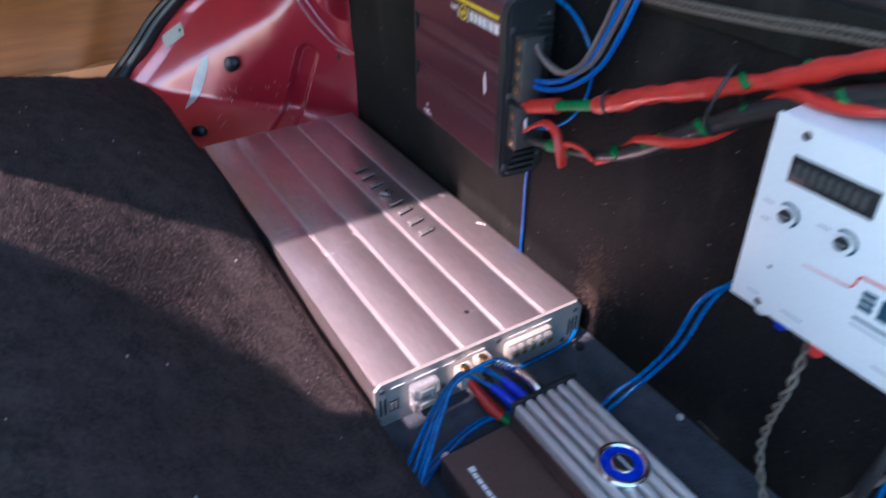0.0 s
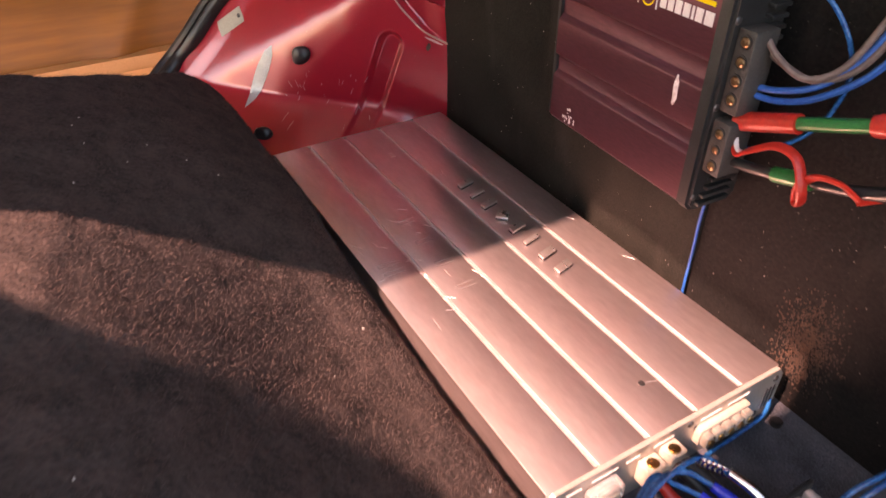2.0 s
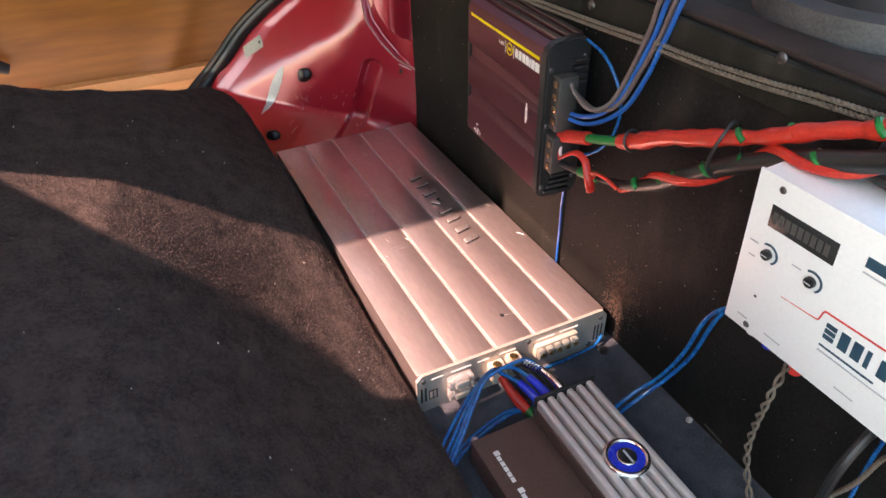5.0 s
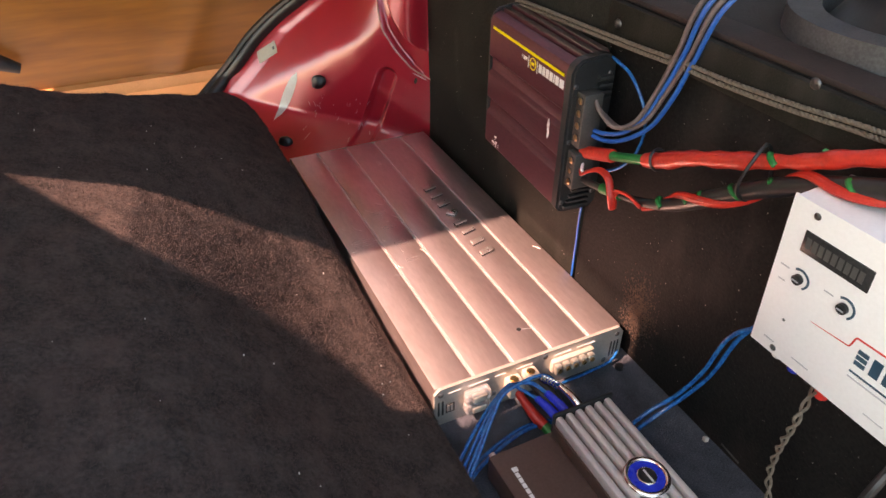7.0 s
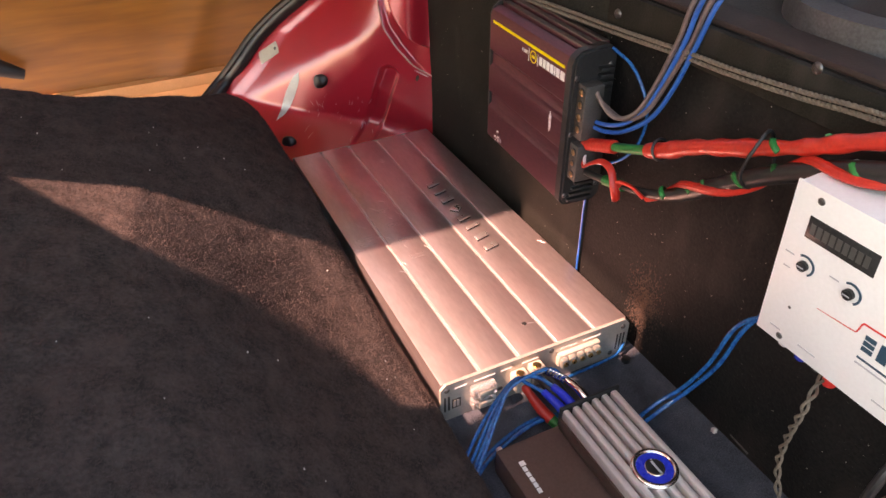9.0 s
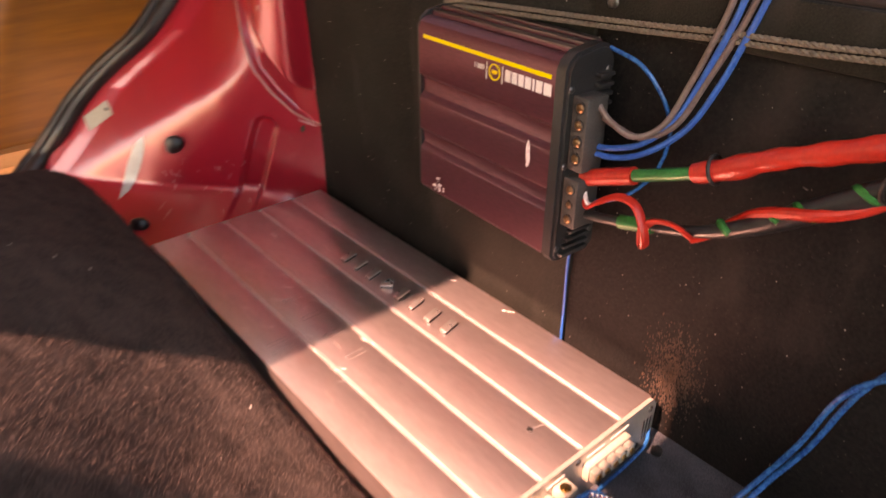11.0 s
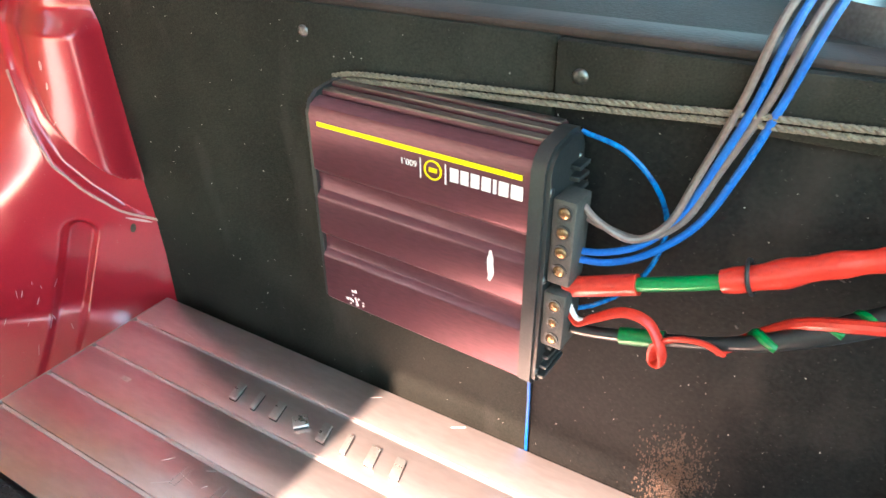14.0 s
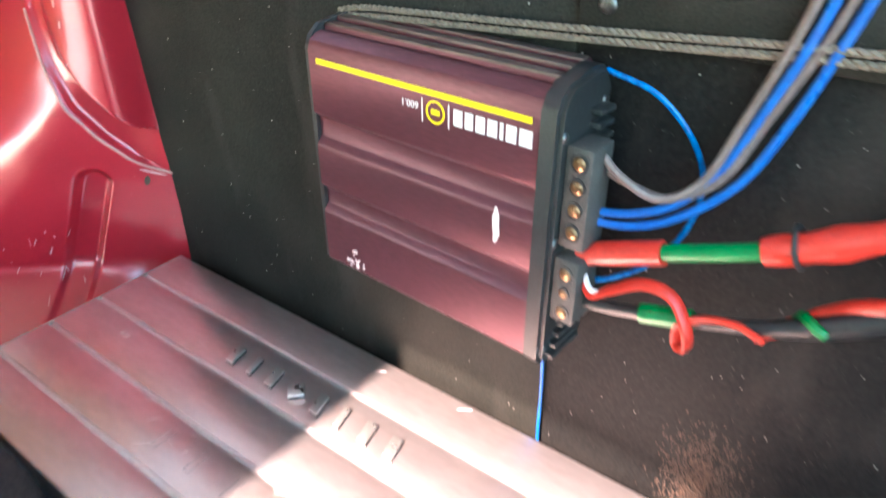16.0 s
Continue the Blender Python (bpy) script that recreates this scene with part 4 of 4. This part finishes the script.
for a in (0.145, 0.19, 0.215, 0.26, 0.30, 0.345, 0.40, 0.46, 0.52):
    part("green_tape", tube(cut(helix(fine_neg, 0.0062, 30, a * 90), a, a + 0.016), 0.0031, 8), GREENW, ng)
part("loop", tube(spline([(-0.026, 0.088, 0.255), (-0.034, 0.076, 0.247), (-0.036, 0.064, 0.256), (-0.036, 0.045, 0.268), (-0.036, 0.028, 0.266), (-0.038, 0.017, 0.250), (-0.034, 0.016, 0.236), (-0.028, 0.022, 0.232), (-0.030, 0.022, 0.246), (-0.036, 0.010, 0.260), (-0.034, -0.006, 0.262), (-0.028, -0.018, 0.254)], 0.002), lambda t: 0.0022 + 0.0020 * smooth01(t * 4), 10, squash=0.5), REDW, ng, "looped red lead")
part("white_lead", tube(spline([(-0.024, 0.089, 0.262), (-0.032, 0.078, 0.250), (-0.035, 0.069, 0.251)], 0.002), 0.0019, 8), WHITEP, ng, "bare white lead end")
tp = [Vector((-0.021, -0.132, 0.351)) + Vector((0.017 * math.cos(a), 0.003 * math.sin(2 * a), 0.026 * math.sin(a))) for a in np.linspace(0, 2 * math.pi, 40)]
tagged(part("cable_tie", tube(tp, 0.0016, 8), BLACKP), "black plastic tie round the red cables", "cable tie")
tagged(part("cable_tie", tube([Vector((-0.022, -0.022, 0.310)) + Vector((0.0098 * math.cos(a), 0.0035 * math.sin(a), 0.0098 * math.sin(a))) for a in np.linspace(0, 2 * math.pi, 30)], 0.0014, 8), BLACKP), "black plastic tie round the red cable", "cable tie")

# twisted braided cord along the batten
base = spline([(0.006, 0.306, 0.371), (0.0065, 0.285, 0.3755), (0.0065, 0.23, 0.379), (0.0065, 0.14, 0.384), (0.0055, 0.067, 0.389), (0.005, 0.004, 0.394), (0.005, -0.06, 0.397), (0.005, -0.13, 0.403), (0.005, -0.19, 0.410), (0.005, -0.30, 0.418), (0.005, -0.5, 0.425), (0.005, -0.9, 0.43)], 0.0025)
cd = thing("braided_cord", pose(0, 0, 0), "twisted pair of braided beige cords along the batten", "cord")
for off in (-0.0026, 0.0026):
    ln = [p + Vector((0, 0, off)) for p in base]
    for k in range(2):
        part("strand", tube(helix(ln, 0.0010, 120, math.pi * k), 0.0015, 7), CORD, cd)

# signal leads round the processor
jk = thing("signal_plugs", EM, "white, blue, black and red signal plugs under the white processor", "plug")
for u, m, l in ((0.0185, WHITEP, 0.018), (0.0355, BLUEP, 0.020), (0.052, BLACKP, 0.018), (0.064, REDPR, 0.024)):
    part("plug", cyl((u, -l / 2 + 0.002, -0.018), 0.0055, l, "Y", 18, bevel=0.001), m, jk)
a = EM @ Vector((0.052, -0.014, -0.018))
c = EM @ Vector((0.064, -0.018, -0.018))
ln = spline([a * 0.5 + c * 0.5, (-0.056, -0.262, 0.200), (-0.048, -0.255, 0.150), (-0.044, -0.256, 0.110), (-0.046, -0.275, 0.070), (-0.052, -0.31, 0.030), (-0.06, -0.38, FLOOR + 0.005)], 0.003)
sg = thing("signal_cable", pose(0, 0, 0), "twisted brown and clear signal cable hanging from the processor", "cable")
for k in range(2):
    part("strand", tube(helix(ln, 0.0022, 9, math.pi * k), 0.0013, 8), CORD, sg)
cable("signal_cable", "clear blue signal cable from floor to processor", [EM @ Vector((0.0355, -0.014, -0.018)), (0.000, -0.185, 0.205), (0.006, -0.160, 0.190), (0.004, -0.140, 0.160), (0.004, -0.125, 0.100), (-0.004, -0.108, 0.050), (-0.030, -0.098, 0.024), (-0.060, -0.105, FLOOR + 0.004), (-0.066, -0.14, FLOOR + 0.004)], 0.0024, TEALW)
cable("signal_cable", "clear blue signal cable from floor to processor", [EM @ Vector((0.0185, -0.012, -0.018)), (0.002, -0.190, 0.222), (0.010, -0.168, 0.205), (0.009, -0.148, 0.165), (0.009, -0.132, 0.100), (0.0, -0.114, 0.050), (-0.028, -0.106, 0.022), (-0.060, -0.113, FLOOR + 0.004), (-0.066, -0.15, FLOOR + 0.008)], 0.0024, TEALW)
cable("signal_cable", "thin clear blue wire along the amplifier end plate", [(-0.112, -0.026, 0.020), (-0.09, -0.012, 0.014), (-0.05, -0.010, 0.014), (-0.012, -0.008, 0.018), (0.006, 0.002, 0.030)], 0.0018, TEALW)

# leads between the power amplifier and the equaliser
pl = thing("power_leads", pose(0, 0, 0), "red and black power leads with green tape in the amplifier terminal", "cable")
rp = spline([(-0.156, -0.012, 0.040), (-0.154, -0.028, 0.034), (-0.149, -0.048, 0.024), (-0.142, -0.070, 0.018), (-0.137, -0.095, 0.016)], 0.002)
part("red_lead", tube(cut(rp, 0, 0.62), lambda t: 0.0048 + 0.0018 * smooth01(t * 2 - 0.5), 12), REDW, pl)
part("green_tape", tube(cut(rp, 0.60, 0.80), 0.0062, 12), GREENW, pl)
part("core", tube(cut(rp, 0.75, 1.0), 0.0050, 12), BLACKW, pl)
for dx in (0, 0.011):
    part("black_lead", tube(spline([(-0.137 + dx * .4, -0.012, 0.043), (-0.134 + dx, -0.028, 0.040), (-0.128 + dx, -0.050, 0.030), (-0.126 + dx * .8, -0.070, 0.020), (-0.126 + dx * .8, -0.092, 0.016)], 0.002), 0.0052, 12), BLACKW, pl)
rc = thing("signal_leads", pose(0, 0, 0), "bundle of clear blue signal leads plugged into the equaliser", "cable")
for k, (x, dz) in enumerate(((-0.143, 0.0), (-0.131, 0.003), (-0.114, 0.006))):
    m = BLUEP if k < 2 else CHROME
    part("plug", tube(spline([(x, -0.091, 0.052), (x - 0.004, -0.070, 0.056 + dz), (x - 0.010, -0.052, 0.060 + dz)], 0.003), lambda t: 0.0062 - 0.0022 * t, 14), m, rc)
    part("collar", tube([Vector((x, -0.093, 0.052)), Vector((x, -0.087, 0.053))], 0.0052, 14), BRASS, rc)
    if k == 2:
        for j in range(6):
            part("strain_ring", ring((0, 0, 0), 0.0028, 0.0046, 0.0016, 18, Matrix.Translation((x - 0.011 - 0.002 * j, -0.050 + 0.0030 * j, 0.066 + 0.0002 * j)) @ Matrix.Rotation(radians(75), 4, "X") @ Matrix.Rotation(radians(-30), 4, "Y")), CHROME, rc)
    for j in range(2 if k == 1 else 1):
        e = (0.0, 0.0045, 0.0105)[k] + 0.0035 * j
        part("lead", tube(spline([(x - 0.010, -0.052, 0.060 + dz), (x - 0.022, -0.036 + 0.3 * e, 0.064 + dz), (-0.172 - e, -0.024 - e, 0.062 + 0.3 * e), (-0.205 - 0.3 * e, -0.036 - 1.4 * e, 0.050 + 0.25 * e), (-0.235, -0.054 - 1.9 * e, 0.038), (-0.262, -0.074 - 2.2 * e, 0.028), (-0.29, -0.095 - 2.2 * e, 0.022)], 0.003), 0.0021, 8), TEALW, rc)
for k in range(2):
    part("lead", tube(spline([(-0.115, -0.060 - 0.006 * k, 0.016), (-0.16, -0.050 - 0.007 * k, 0.015 + 0.004 * k), (-0.21, -0.060 - 0.006 * k, 0.014), (-0.252, -0.082 - 0.006 * k, 0.014), (-0.257, -0.12, 0.014)], 0.003), 0.0023, 8), TEALW, rc)
tagged(part("black_cable", tube(spline([EM @ Vector((0.135, 0.0, -0.03)), (-0.055, -0.33, 0.19), (-0.045, -0.325, 0.10), (-0.05, -0.33, 0.04), (-0.06, -0.36, FLOOR + 0.005)], 0.004), 0.004, 10), BLACKW), "black cable hanging below the processor", "cable")

# ---- litter on the carpets ----
LINT = mat("lint", (0.55, 0.52, 0.48), (0.4, 0.38, 0.35), 0.9)
b = bmesh.new()
for k in range(45):
    x, y = random.uniform(-0.75, -0.30), random.uniform(-0.4, 0.45)
    z = lerp(PROFILE, x) + 0.004
    r = random.uniform(0.00025, 0.0006)
    join(b, box(x - r, x + r, y - r * random.uniform(0.6, 2.5), y + r, z - r, z + r))
tagged(part("lint", b, LINT, smooth=False), "pale lint specks on the seat carpet", "lint", kind="stuff")
b = bmesh.new()
bmesh.ops.create_icosphere(b, subdivisions=2, radius=0.0035)
for v in b.verts:
    v.co += 0.0012 * noise.noise_vector(v.co * 300)
    v.co += Vector((0.012, -0.150, FLOOR + 0.003))
tagged(part("crumb", b, LINT), "small pale crumb on the floor carpet", "crumb")
b = cyl((-0.006, -0.018, FLOOR + 0.003), 0.0055, 0.006, n=16, bevel=0.001)
tagged(part("floor_screw", b, BLACKP), "black screw head in the floor carpet", "screw")

FPILE = mat("floor_fibres", (0.045, 0.052, 0.066), (0.13, 0.145, 0.175), 0.9, scale=30, fine=900, spec=0.25)
floor = bpy.data.objects["floor"]
pile(floor, 45000, lambda c: (c[:, 0] > -0.28) & (c[:, 0] < 0.02) & (c[:, 1] > -0.5) & (c[:, 1] < 0.02), 0.0030, "carpet_pile", FPILE, floor, "short fuzzy blue-black carpet pile", 5)

# brown cord and thin wire hanging from the far end of the processor
cable("woven_cable", "brown woven cord hanging below the white processor", [(-0.060, -0.375, 0.250), (-0.030, -0.352, 0.205), (-0.006, -0.335, 0.179), (-0.004, -0.326, 0.135), (-0.006, -0.314, 0.100), (-0.016, -0.296, 0.052), (-0.030, -0.285, FLOOR + 0.003)], 0.0022, CORD)
cable("remote_wire", "thin blue wire hanging below the white processor", [(-0.050, -0.352, 0.250), (-0.024, -0.337, 0.222), (-0.004, -0.328, 0.194), (-0.001, -0.326, 0.142), (-0.002, -0.327, 0.110), (-0.010, -0.332, 0.050), (-0.020, -0.345, FLOOR + 0.002)], 0.0019, TEALW)
